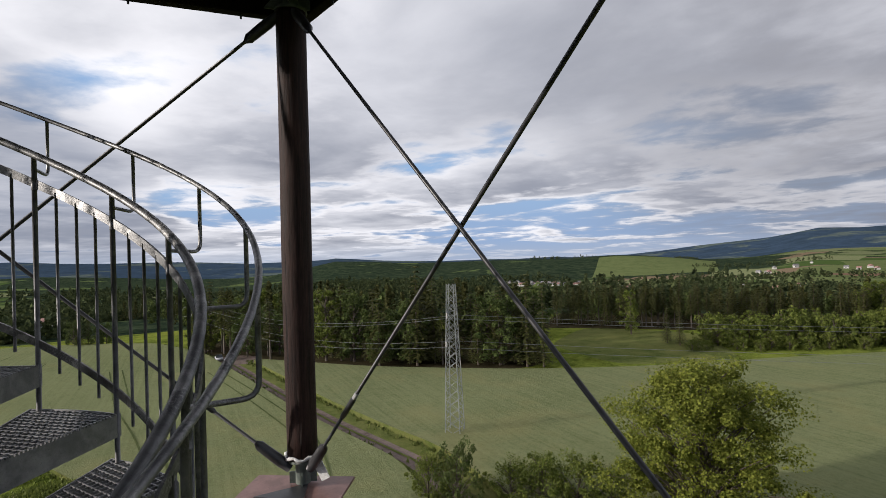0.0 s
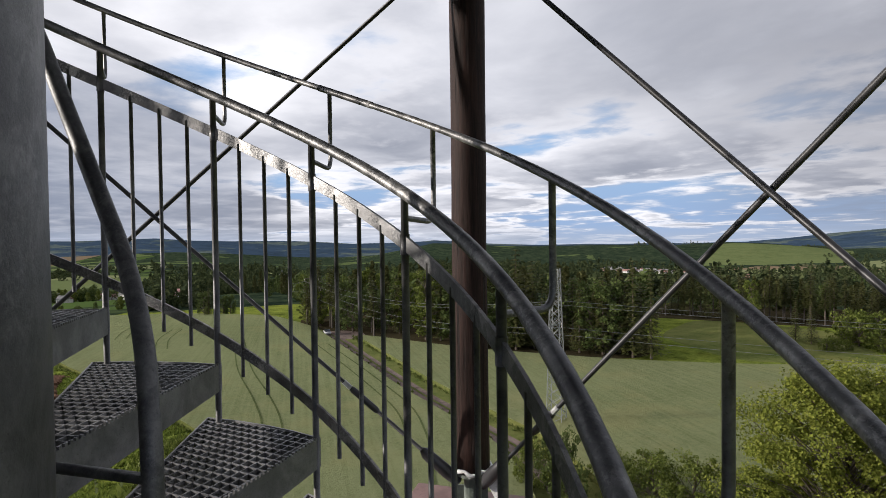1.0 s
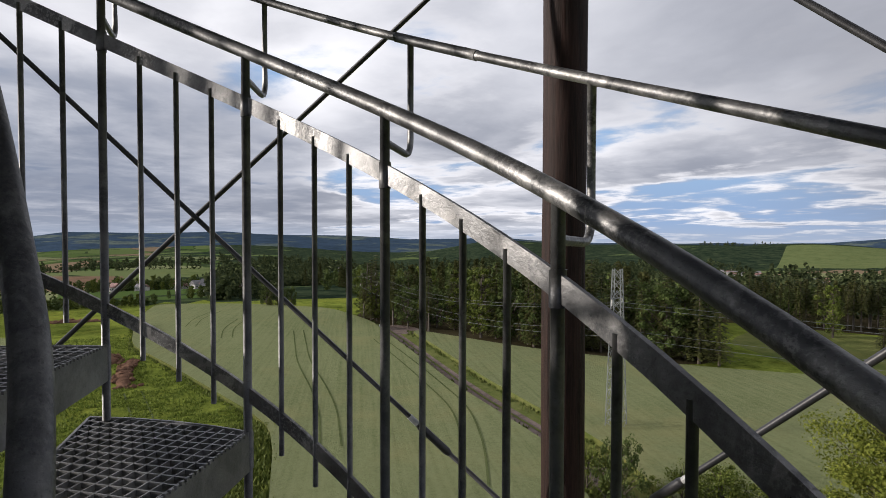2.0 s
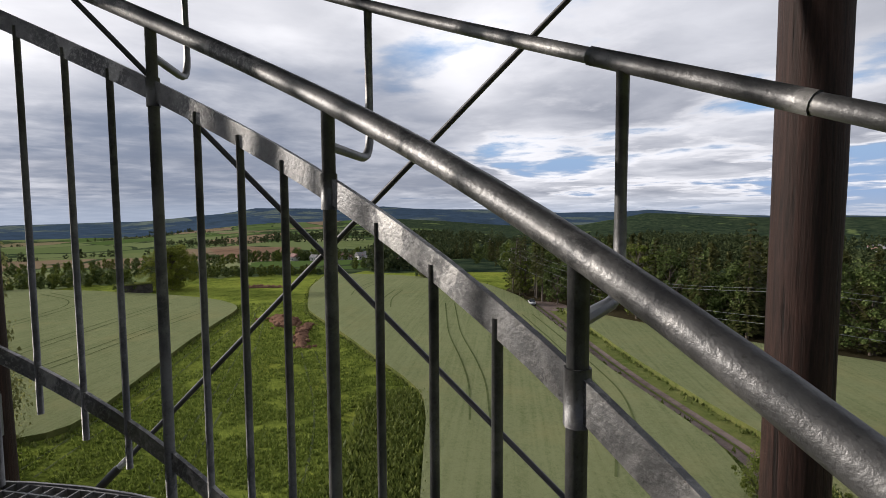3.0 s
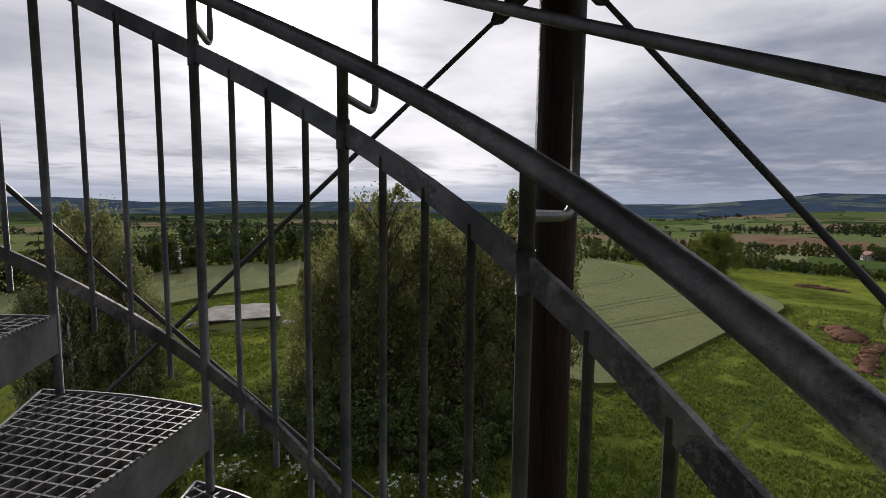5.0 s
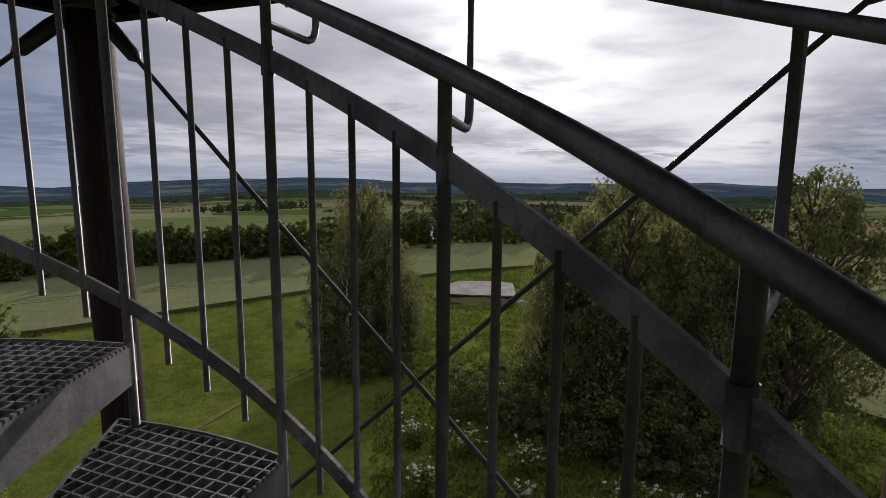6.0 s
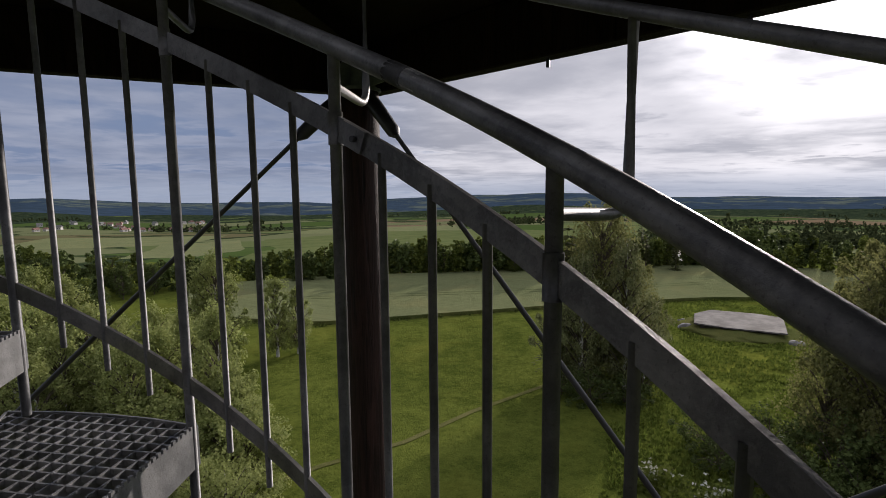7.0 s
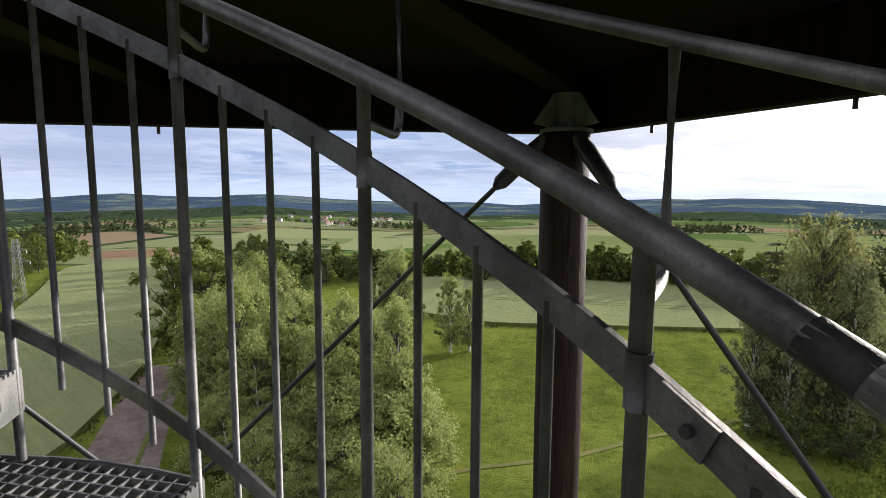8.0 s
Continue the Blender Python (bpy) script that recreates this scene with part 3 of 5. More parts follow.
for j in range(5):
    for level, (z0, z1) in enumerate(((GROUND - 0.1, Z_LAND - 0.33), (-0.13, Z_DECK - 0.06), (Z_DECK + 0.29, Z_DECK + 3.3))):
        post = thing("tower_post", "red-brown stained round timber post of the tower", "post", "tower posts", at=corner(j))
        part("log", log_mesh(z0, z1, 0.116, j * 3.7 + level), LOG, post, smooth=True)
        if level == 1:
            bm = bmesh.new()
            tube(bm, [(0, 0, Z_LAND + 0.01), (0, 0, Z_LAND + 0.22)], 0.058, 16)
            tube(bm, [(0, 0, -0.155), (0, 0, -0.135)], 0.115, 20)
            for s in range(4):
                box(bm, (0.05, 0.010, 0.09), Matrix.Rotation(radians(45 + 90 * s), 4, "Z") @ Matrix.Translation((0.078, 0, Z_LAND + 0.055)))
            part("steel_shoe", bm, BRACKET, post, "grey-green painted steel shoe with ribs")
            bm = bmesh.new()
            tube(bm, [(0, 0, Z_DECK - 0.062), (0, 0, Z_DECK - 0.045), (0, 0, Z_DECK - 0.04), (0, 0, Z_DECK + 0.11), (0, 0, Z_DECK + 0.121)], [0.125, 0.125, 0.06, 0.06, 0.07], 20)
            for s in range(4):
                m = Matrix.Rotation(radians(45 + 90 * s), 4, "Z")
                vs = [bm.verts.new(m @ Vector((x, y, Z_DECK + z))) for y in (-0.006, 0.006) for x, z in ((0.055, 0.118), (0.085, 0.118), (0.205, -0.030), (0.055, -0.045))]
                for f in ((0, 1, 2, 3), (7, 6, 5, 4), (4, 5, 1, 0), (5, 6, 2, 1), (6, 7, 3, 2), (7, 4, 0, 3)):
                    bm.faces.new([vs[k] for k in f])
            part("head_bracket", bm, BRACKET, post, "grey-green painted steel bracket with ribs")
        if level == 1 and j == 0:
            bm = bmesh.new()
            ring = [polar(0.128 + 0.010 * math.sin(s * 2.3), 18 * s, -0.115 + 0.012 * math.sin(s * 1.7)) for s in range(21)]
            tube(bm, ring, [0.013 + 0.005 * math.sin(s * 3.1) for s in range(21)], 6)
            part("tied_rag", bm, CLOTH, post, "grey-white rag wound round the foot", smooth=True)


def brace(a, b):
    """A tension rod from foot a to head b, with fork ends and a sleeve near the foot."""
    a, b = Vector(a), Vector(b)
    d = (b - a).normalized()
    rod = thing("brace_rod", "thin black steel tension rod with sleeve and fork ends", "brace", "tower braces")
    bm = bmesh.new()
    tube(bm, [a + d * 0.22, b - d * 0.22], 0.0125, 10)
    part("rod", bm, ROD, rod, smooth=True)
    for p, q in ((a, 1), (b, -1)):
        bm = bmesh.new()
        tube(bm, [p, p + d * q * 0.10, p + d * q * 0.30, p + d * q * 0.34], [0.034, 0.043, 0.038, 0.015], 10)
        part("fork_end", bm, ROD, rod, "black tapered fork end", smooth=True)
    bm = bmesh.new()
    c = a + d * 0.72
    tube(bm, [c, c + d * 0.02, c + d * 0.22, c + d * 0.24], [0.013, 0.021, 0.021, 0.013], 10)
    part("tensioning_sleeve", bm, ROD, rod, "black turnbuckle sleeve", smooth=True)
    bm = bmesh.new()
    tube(bm, [c + d * 0.24, c + d * 0.30], 0.0165, 8)
    part("lock_nut", bm, SLEEVE, rod, "pale bare metal nut")


for j in range(5):
    for z0 in (0.0, -STOREY):
        p, q = corner(j), corner(j + 1)
        u = (q - p).normalized()
        n = Vector((-u.y, u.x, 0)) * 0.014
        foot, head = Vector((0, 0, z0 - 0.20)), Vector((0, 0, z0 + Z_DECK - 0.09))
        brace(p + u * 0.10 + foot + n, q - u * 0.10 + head + n)
        brace(q - u * 0.10 + foot - n, p + u * 0.10 + head - n)


def inset(d):
    """The pentagon of the platform, its sides moved out by d from the line of posts."""
    return [polar((POST_R * math.cos(radians(36)) + d) / math.cos(radians(36)), POST_TH + SIDE * j, 0) for j in range(5)]


def plate_ring(bm, outer, hole, z0, z1, n=80):
    """A five-sided slab with a round hole."""
    rows = []
    for r_kind in range(2):
        for z in (z0, z1):
            row = []
            for s in range(n):
                a = 360.0 * s / n
                if r_kind:
                    row.append(bm.verts.new(polar(hole, a, z)))
                else:
                    local = (a - POST_TH + 36) % 72 - 36
                    row.append(bm.verts.new(polar((POST_R * math.cos(radians(36)) + outer) / math.cos(radians(36 - abs(local))), a, z)))
            rows.append(row)
    o0, o1, i0, i1 = rows
    for s in range(n):
        t = (s + 1) % n
        bm.faces.new((o0[s], o0[t], o1[t], o1[s]))
        bm.faces.new((i0[t], i0[s], i1[s], i1[t]))
        bm.faces.new((o1[s], o1[t], i1[t], i1[s]))
        bm.faces.new((o0[t], o0[s], i0[s], i0[t]))


def platform(z, hole, over, label):
    deck = thing("viewing_platform", label, "platform", "tower platforms")
    bm = bmesh.new()
    plate_ring(bm, over, hole, z + 0.23, z + 0.27)
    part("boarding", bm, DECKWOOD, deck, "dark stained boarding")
    pts = inset(over - 0.05)
    for j in range(5):
        a, b = pts[j], pts[(j + 1) % 5]
        d = (b - a)
        m = Matrix.Translation((a + b) / 2 + Vector((0, 0, z + 0.09))) @ Matrix.Rotation(math.atan2(d.y, d.x), 4, "Z")
        bm = bmesh.new()
        box(bm, (d.length + 0.06, 0.09, 0.277), m)
        bmesh.ops.bevel(bm, geom=bm.edges[:], offset=0.006, segments=1, affect="EDGES")
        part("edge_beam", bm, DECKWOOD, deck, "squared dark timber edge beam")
        for s in range(5):
            c = a + d * (0.12 + 0.19 * s)
            bm = bmesh.new()
            tube(bm, [c + Vector((0, 0, z - 0.05)), c + Vector((0, 0, z - 0.085))], 0.008, 6)
            part("bolt", bm, ROD, deck)
        inner_a, inner_b = polar(hole + 0.08, POST_TH + SIDE * j, 0), corner(j, POST_R - 0.1)
        d2 = inner_b - inner_a
        m2 = Matrix.Translation((inner_a + inner_b) / 2 + Vector((0, 0, z + 0.175))) @ Matrix.Rotation(math.atan2(d2.y, d2.x), 4, "Z")
        bm = bmesh.new()
        box(bm, (d2.length, 0.12, 0.106), m2)
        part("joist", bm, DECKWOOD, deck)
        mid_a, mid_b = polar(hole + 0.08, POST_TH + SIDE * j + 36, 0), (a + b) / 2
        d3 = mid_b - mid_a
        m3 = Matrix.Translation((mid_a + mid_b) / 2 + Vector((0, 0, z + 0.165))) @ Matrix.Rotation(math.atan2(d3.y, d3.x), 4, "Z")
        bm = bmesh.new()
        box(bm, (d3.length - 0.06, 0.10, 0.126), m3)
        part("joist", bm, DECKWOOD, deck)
    return deck


platform(Z_DECK, 1.60, 0.22, "dark timber platform overhead with edge beams and joists")
lower = platform(Z_LAND - 0.27, 1.60, -0.34, "dark timber landing around the stair")
# unseen top deck added so that no sky shows through the stairwell
roof = platform(Z_DECK + 3.4, 0.66, 0.35, "added dark timber deck closing off the stairwell overhead")
for j in range(5):
    bm = bmesh.new()
    m = Matrix.Rotation(radians(POST_TH + SIDE * j), 4, "Z") @ Matrix.Translation((POST_R - 0.22, 0, Z_LAND - 0.012))
    box(bm, (0.72, 0.80, 0.022), m @ Matrix.Rotation(radians(8), 4, "Z"))
    bmesh.ops.bevel(bm, geom=bm.edges[:], offset=0.004, segments=1, affect="EDGES")
    plate = part("corner_sheet", bm, SHEET, lower, "red-brown sheet metal pad under a post")
# black plate for the shadowed gap in the sheet cover, and a pale tag at the foot of one post
foot = corner(0) + Vector((0, 0, Z_LAND))
bm = bmesh.new()
side = polar(1.0, POST_TH + 90, 0)
back = polar(1.0, POST_TH, 0)
for a, b, c in ((foot - back * 0.30 - side * -0.24, foot - back * 0.30 + side * -0.16, foot - back * 0.02 + side * -0.05),):
    vs = [bm.verts.new(p + Vector((0, 0, z))) for z in (0.004, 0.012) for p in (a, b, c)]
    for f in ((0, 2, 1), (3, 4, 5), (0, 1, 4, 3), (1, 2, 5, 4), (2, 0, 3, 5)):
        bm.faces.new([vs[k] for k in f])
part("cover_gap", bm, ROD, lower, "flat black plate standing for a shadowed gap in the sheet cover")
bm = bmesh.new()
c = foot + side * -0.17 - back * 0.03 + Vector((0, 0, 0.13))
m = Matrix.Translation(c) @ Matrix.Rotation(radians(POST_TH + 90), 4, "Z") @ Matrix.Rotation(radians(28), 4, "Y")
box(bm, (0.075, 0.006, 0.16), m)
for v in bm.verts:
    v.co += polar(0.012 * noise.noise(v.co * 9), POST_TH, 0.01 * noise.noise(v.co * 14))
solo("tied_tag", bm, CLOTH, "crumpled white tag tied to a brace rod", "tag")

# ---- land ----
RIDGE = [(60, 1.0), (80, 1.25), (88, 1.35), (90.2, 1.35), (91.4, 1.15), (92.6, 0.75), (95.5, 0.42), (100, 0.05), (106, -0.3), (113, -0.65), (125, -0.75), (135, -0.4), (137, -0.1), (139, -0.45), (146, -0.4), (151, -0.2), (157, 0.0), (165, 0.15), (173, 0.15), (177, 0.2), (183, -0.3), (190, -0.9), (198, -1.1), (210, -1.1), (237, -1.15), (246, -1.0), (254, -0.8), (262, -1.05), (272, -1.35), (280, -1.55), (288, -1.6), (296, -1.3), (304, -0.75), (310, -1.0), (315, -0.85), (322, -1.1), (335, -1.0), (360, -0.5), (420, 1.0)]
LEVELS = [(0, 0.0), (150, 0.0), (300, 0.30), (700, 0.55), (1500, 0.72), (3000, 0.90), (4600, 1.0), (5200, 0.96)]


def between(table, x):
    for (a, p), (b, q) in zip(table, table[1:]):
        if x <= b:
            s = max(0.0, (x - a) / (b - a))
            return p + (q - p) * s * s * (3 - 2 * s)
    return table[-1][1]


def height(x, y):
    """The lie of the land: level about the tower, a wide valley, hills round it."""
    r = math.hypot(x, y)
    z = GROUND + 0.25 * noise.noise((x * 0.03, y * 0.03, 5))
    if r < 140:
        return z
    az = math.degrees(math.atan2(y, x)) % 360
    if az < 60:
        az += 360
    ridge = between(RIDGE, az)
    base = math.degrees(math.atan2(GROUND - 2.2, 140.0))
    el = base + (ridge - base) * between(LEVELS, r)
    el += 0.45 * noise.noise((x / 420, y / 420, 1)) * min(1, (r - 140) / 300) * (1 if r < 3800 else 0.35)
    el += 1.8 * math.exp(-((r - 1750) / 420) ** 2) * between(((94, 0.0), (108, 1.0), (134, 1.0), (150, 0.0)), az)
    if r > 1500:
        el += (0.42 * noise.noise((x / 900, y / 900, 9)) + 0.16 * noise.noise((x / 300, y / 300, 9))) * min(1, (r - 1500) / 1500)
    far_z = 2.2 + r * math.tan(radians(el))
    s = min(1.0, (r - 140) / 120)
    return z + (far_z - z) * s


FIELDS = []
WHEAT_PLOT, VERGE_PLOT, TRACK_PLOT, BRIGHT_PLOT, SOIL_PLOT, FLOOR_PLOT = 1, 2, 3, 4, 5, 10


def plot(kind, *outline):
    """A piece of farmland by its outline on the plan."""
    FIELDS.append((list(outline), kind))


plot(WHEAT_PLOT, (-22, 8), (-48, 18), (-76, 15), (-97, 12), (-126, 16), (-156, 25), (-140, 44), (-120, 58), (-97, 56), (-87, 52.8), (-67, 46.3), (-50, 40.6), (-42, 38.6), (-34, 36.6), (-27, 34.6), (-17, 27), (-12, 16))
plot(WHEAT_PLOT, (-83, 56.4), (-67, 51.2), (-50, 45.4), (-42, 43.2), (-34, 41.0), (-26, 39.2), (-12, 31), (10, 22), (30, 40), (60, 90), (20, 118), (-2, 100), (-21, 82), (-36, 72), (-58, 62))
plot(WHEAT_PLOT, (-50, -13), (-81, -6), (-106, 1), (-118, -4), (-128, -14), (-160, -58), (-140, -90), (-100, -66), (-66, -38), (-52, -22))
plot(WHEAT_PLOT, (-82, -80), (-55, -85), (-25, -82), (12, -75), (32, -82), (42, -108), (15, -117), (-33, -117), (-72, -121), (-100, -110), (-104, -92))
plot(WHEAT_PLOT, (34, -25), (44, -45), (56, -62), (112, -128), (122, -102), (83, -60), (60, -26))
plot(VERGE_PLOT, (-17, 27), (-27, 34.6), (-34, 36.6), (-42, 38.6), (-50, 40.6), (-67, 46.3), (-87, 52.8), (-97, 56), (-96, 60), (-83, 56.4), (-67, 51.2), (-50, 45.4), (-42, 43.2), (-34, 41.0), (-26, 39.2), (-12, 31))
plot(TRACK_PLOT, (24, -25), (28, -24), (34, -29), (46, -47), (43, -49), (33, -37))
plot(TRACK_PLOT, (-92, 54.5), (-84, 52), (-79.5, 55.5), (-83, 60), (-90, 59.5))
plot(VERGE_PLOT, (-42, 96), (-24, 84), (-8, 98), (-20, 122), (-44, 120))
plot(BRIGHT_PLOT, (-170, -170), (-70, -150), (-10, -145), (46, -150), (60, -260), (120, -470), (20, -560), (-130, -520), (-250, -360))
plot(WHEAT_PLOT, (64, -165), (105, -200), (190, -430), (140, -470), (78, -270))
plot(WHEAT_PLOT, (-300, -30), (-200, -60), (-260, -150), (-420, -140))
plot(WHEAT_PLOT, (-330, 10), (-230, 2), (-240, -28), (-420, -50), (-470, 0))
plot(SOIL_PLOT, (-560, 60), (-420, 40), (-440, -10), (-600, -30))
plot(BRIGHT_PLOT, (-520, -60), (-640, -60), (-780, -200), (-600, -230))
plot(WHEAT_PLOT, (-560, -240), (-500, -380), (-700, -520), (-900, -420))
plot(BRIGHT_PLOT, (-160, 1150), (-380, 1050), (-520, 1500), (-240, 1650))
plot(WHEAT_PLOT, (-60, 1300), (60, 1250), (100, 1750), (-80, 1800))
plot(SOIL_PLOT, (120, 1500), (260, 1400), (330, 1800), (150, 1900))
plot(BRIGHT_PLOT, (40, 900), (130, 880), (150, 1180), (30, 1200))
plot(WHEAT_PLOT, (170, -420), (300, -380), (330, -520), (180, -560))
plot(WHEAT_PLOT, (-60, -520), (120, -560), (100, -760), (-80, -740))
plot(BRIGHT_PLOT, (-260, -420), (-140, -460), (-180, -640), (-330, -600))
plot(SOIL_PLOT, (118, -142), (150, -134), (225, -200), (185, -222))


def sector(kind, az0, az1, r0, r1):
    """A field on a far slope, between two bearings and two distances."""
    ring = [(az0, r0), ((az0 + az1) / 2, r0 * 0.97), (az1, r0 * 1.05), (az1 - 0.6, r1), ((az0 + az1) / 2, r1 * 1.04), (az0 + 0.5, r1 * 0.96)]
    plot(kind, *[(r * math.cos(radians(a)), r * math.sin(radians(a))) for a, r in ring])


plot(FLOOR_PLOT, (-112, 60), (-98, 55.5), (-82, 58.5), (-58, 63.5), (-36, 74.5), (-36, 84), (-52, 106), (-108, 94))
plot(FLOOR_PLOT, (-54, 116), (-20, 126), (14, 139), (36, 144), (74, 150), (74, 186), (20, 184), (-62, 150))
for spec in ((WHEAT_PLOT, 99.5, 110, 700, 980), (BRIGHT_PLOT, 99.5, 108, 560, 680), (BRIGHT_PLOT, 83, 94.5, 520, 640), (SOIL_PLOT, 84, 90, 660, 800), (WHEAT_PLOT, 90.5, 97, 680, 860), (BRIGHT_PLOT, 84, 92, 830, 1000), (WHEAT_PLOT, 93, 99, 950, 1150), (WHEAT_PLOT, 152, 158, 820, 1000), (BRIGHT_PLOT, 163, 171, 560, 700), (WHEAT_PLOT, 167, 175, 740, 900), (WHEAT_PLOT, 133, 137, 900, 1050)):
    sector(*spec)
TRACKLINES = [[(-92, 56), (-78, 51.6), (-68, 48.2), (-58, 44.9), (-50, 42.4), (-43, 40.4), (-35, 38.4), (-28, 36.6), (-23, 34.4), (-15, 28.5), (-3, 20), (8, 9), (17, -6), (24, -22), (29, -29), (38, -42), (47, -58), (64, -84), (90, -122)]]


def land_faces():
    from_rings = []
    r = 4.0
    while r < 5100:
        from_rings.append(r)
        r *= 1.075 if r > 30 else 1.15
    verts = [Vector((0.3, 0.2))]
    for i, r in enumerate(from_rings):
        n = 110 if r > 40 else 48
        for s in range(n):
            a = 6.28318 * (s + 0.5 * (i % 2)) / n
            verts.append(Vector((r * math.cos(a), r * math.sin(a))))
    edges, faces, kinds = [], [], []

    def add(loop, kind, round_off=True):
        fine = []
        if round_off and max(math.hypot(*p) for p in loop) < 180:
            for _ in range(2):
                pairs = [(Vector(a), Vector(b)) for a, b in zip(loop, loop[1:] + loop[:1])]
                loop = [q for a, b in pairs for q in (a.lerp(b, min(0.25, 3.0 / max(0.1, (b - a).length))), a.lerp(b, 1 - min(0.25, 3.0 / max(0.1, (b - a).length))))]
        for a, b in zip(loop, loop[1:] + loop[:1]):
            a, b = Vector(a), Vector(b)
            n = max(1, int((b - a).length / 14))
            for s in range(n):
                p = a.lerp(b, s / n)
                w = 0.012 * (b - a).length
                fine.append(p + Vector((noise.noise((p.x * 0.1, p.y * 0.1, 3)), noise.noise((p.x * 0.1, p.y * 0.1, 8)))) * min(1.2, w) * (1 if s else 0))
        if sum(p.cross(q) for p, q in zip(fine, fine[1:] + fine[:1])) < 0:
            fine.reverse()
        start = len(verts)
        verts.extend(fine)
        faces.append(list(range(start, start + len(fine))))
        kinds.append(kind)
    for loop, kind in FIELDS:
        add(loop, kind)
    for line in TRACKLINES:
        pts = [Vector(p) for p in line]
        left, right = [], []
        for k, p in enumerate(pts):
            d = (pts[min(k + 1, len(pts) - 1)] - pts[max(k - 1, 0)]).normalized()
            n = Vector((-d.y, d.x)) * 1.0
            left.append(tuple(p + n)), right.append(tuple(p - n))
        add(left + right[::-1], 3, False)
    from mathutils.geometry import delaunay_2d_cdt
    out, _, tris, _, _, origin = delaunay_2d_cdt(verts, edges, faces, 0, 1e-4)
    mats = []
    for o in origin:
        mats.append(max((kinds[k] for k in o), key=lambda v: (v == 3, v), default=0))
    return out, tris, mats


out, tris, mats = land_faces()
me = bpy.data.meshes.new("ground")
me.from_pydata([(p.x, p.y, height(p.x, p.y)) for p in out], [], [list(t) for t in tris])

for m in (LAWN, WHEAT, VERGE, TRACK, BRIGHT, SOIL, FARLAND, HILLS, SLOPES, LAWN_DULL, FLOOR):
    me.materials.append(m)
for poly, kind in zip(me.polygons, mats):
    r = math.hypot(poly.center.x, poly.center.y)
    az = math.degrees(math.atan2(poly.center.y, poly.center.x)) % 360
    woody = 116 + 10 * noise.noise((r / 400, 1, 1)) < az < 166 + 8 * noise.noise((r / 300, 5, 1)) and r > 160 or az < 120 and 160 < r < 520 or 92 < az < 160 and r > 1080
    wild = 1250 + 400 * noise.noise((poly.center.x / 700, poly.center.y / 700, 3)) if 205 < az < 335 else 2300
    near = 9 if 240 < az < 345 else 0
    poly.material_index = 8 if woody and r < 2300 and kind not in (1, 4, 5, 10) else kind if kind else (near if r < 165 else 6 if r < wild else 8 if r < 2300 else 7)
    poly.use_smooth = True
ground = tagged(new("ground", me), "rolling farmland of meadows, wheat fields and woods", "ground", kind="structure")

# ---- standing crop of the near wheat fields ----
def wheat_crop():
    """The crop stands knee high over the soil, with a ragged cut edge."""
    verts, faces, index, rim = [], [], {}, {}

    def top(i):
        if i not in index:
            p = out[i]
            index[i] = len(verts)
            verts.append((p.x, p.y, height(p.x, p.y) + 0.55))
        return index[i]
    for tri, kind in zip(tris, mats):
        c = sum((out[i] for i in tri), Vector((0, 0))) / 3
        if kind == WHEAT_PLOT and c.length < 175:
            faces.append(tuple(top(i) for i in tri))
            for a, b in zip(tri, tri[1:] + tri[:1]):
                if (b, a) in rim:
                    del rim[(b, a)]
                else:
                    rim[(a, b)] = True
    for a, b in rim:
        k = len(verts)
        for i in (a, b):
            p = out[i]
            verts.append((p.x, p.y, height(p.x, p.y) - 0.05))
        faces.append((index[b], index[a], k, k + 1))
    me = bpy.data.meshes.new("wheat_crop")
    me.from_pydata(verts, [], faces)
    # sides take the darker verge colour, which holds down their sunlit brightness
    me.materials.append(WHEAT), me.materials.append(VERGE)
    me.polygons.foreach_set("material_index", [0 if len(f) == 3 else 1 for f in faces])
    tagged(new("wheat_crop", me), "standing crop of green wheat in the near fields", "wheat", kind="structure")


wheat_crop()

# ---- trees ----
def leaf_cloud(verts, faces, centre, spread, count, size, rng, droop=0.0):
    """Small folded leaf clumps scattered in an ellipsoid."""
    for _ in range(count):
        d = Vector((rng.gauss(0, 1), rng.gauss(0, 1), rng.gauss(0, 1))).normalized() * (rng.random() ** 0.45)
        c = centre + Vector((d.x * spread[0], d.y * spread[1], d.z * spread[2]))
        s = size * rng.uniform(0.6, 1.35)
        n = d * 0.9 + Vector((rng.gauss(0, 0.5), rng.gauss(0, 0.5), 0.45 + rng.gauss(0, 0.5)))
        a = n.cross(Vector((rng.gauss(0, 1), rng.gauss(0, 1), rng.gauss(0, 1)))).normalized()
        b = n.cross(a).normalized()
        if droop:
            b = (b * (1 - droop) + Vector((0, 0, -1)) * droop * 1.8)
        k = len(verts)
        fold = a.cross(b) * s * 0.22
        verts.extend([c - a * s * 0.5, c + b * s * 0.5 + fold, c + a * s * 0.5, c - b * s * 0.5 + fold])
        faces.append((k, k + 1, k + 2, k + 3))


def foliage_mesh(name, verts, faces, mat):
    me = bpy.data.meshes.new(name)
    me.from_pydata(verts, [], faces)
    me.materials.append(mat)
    return me


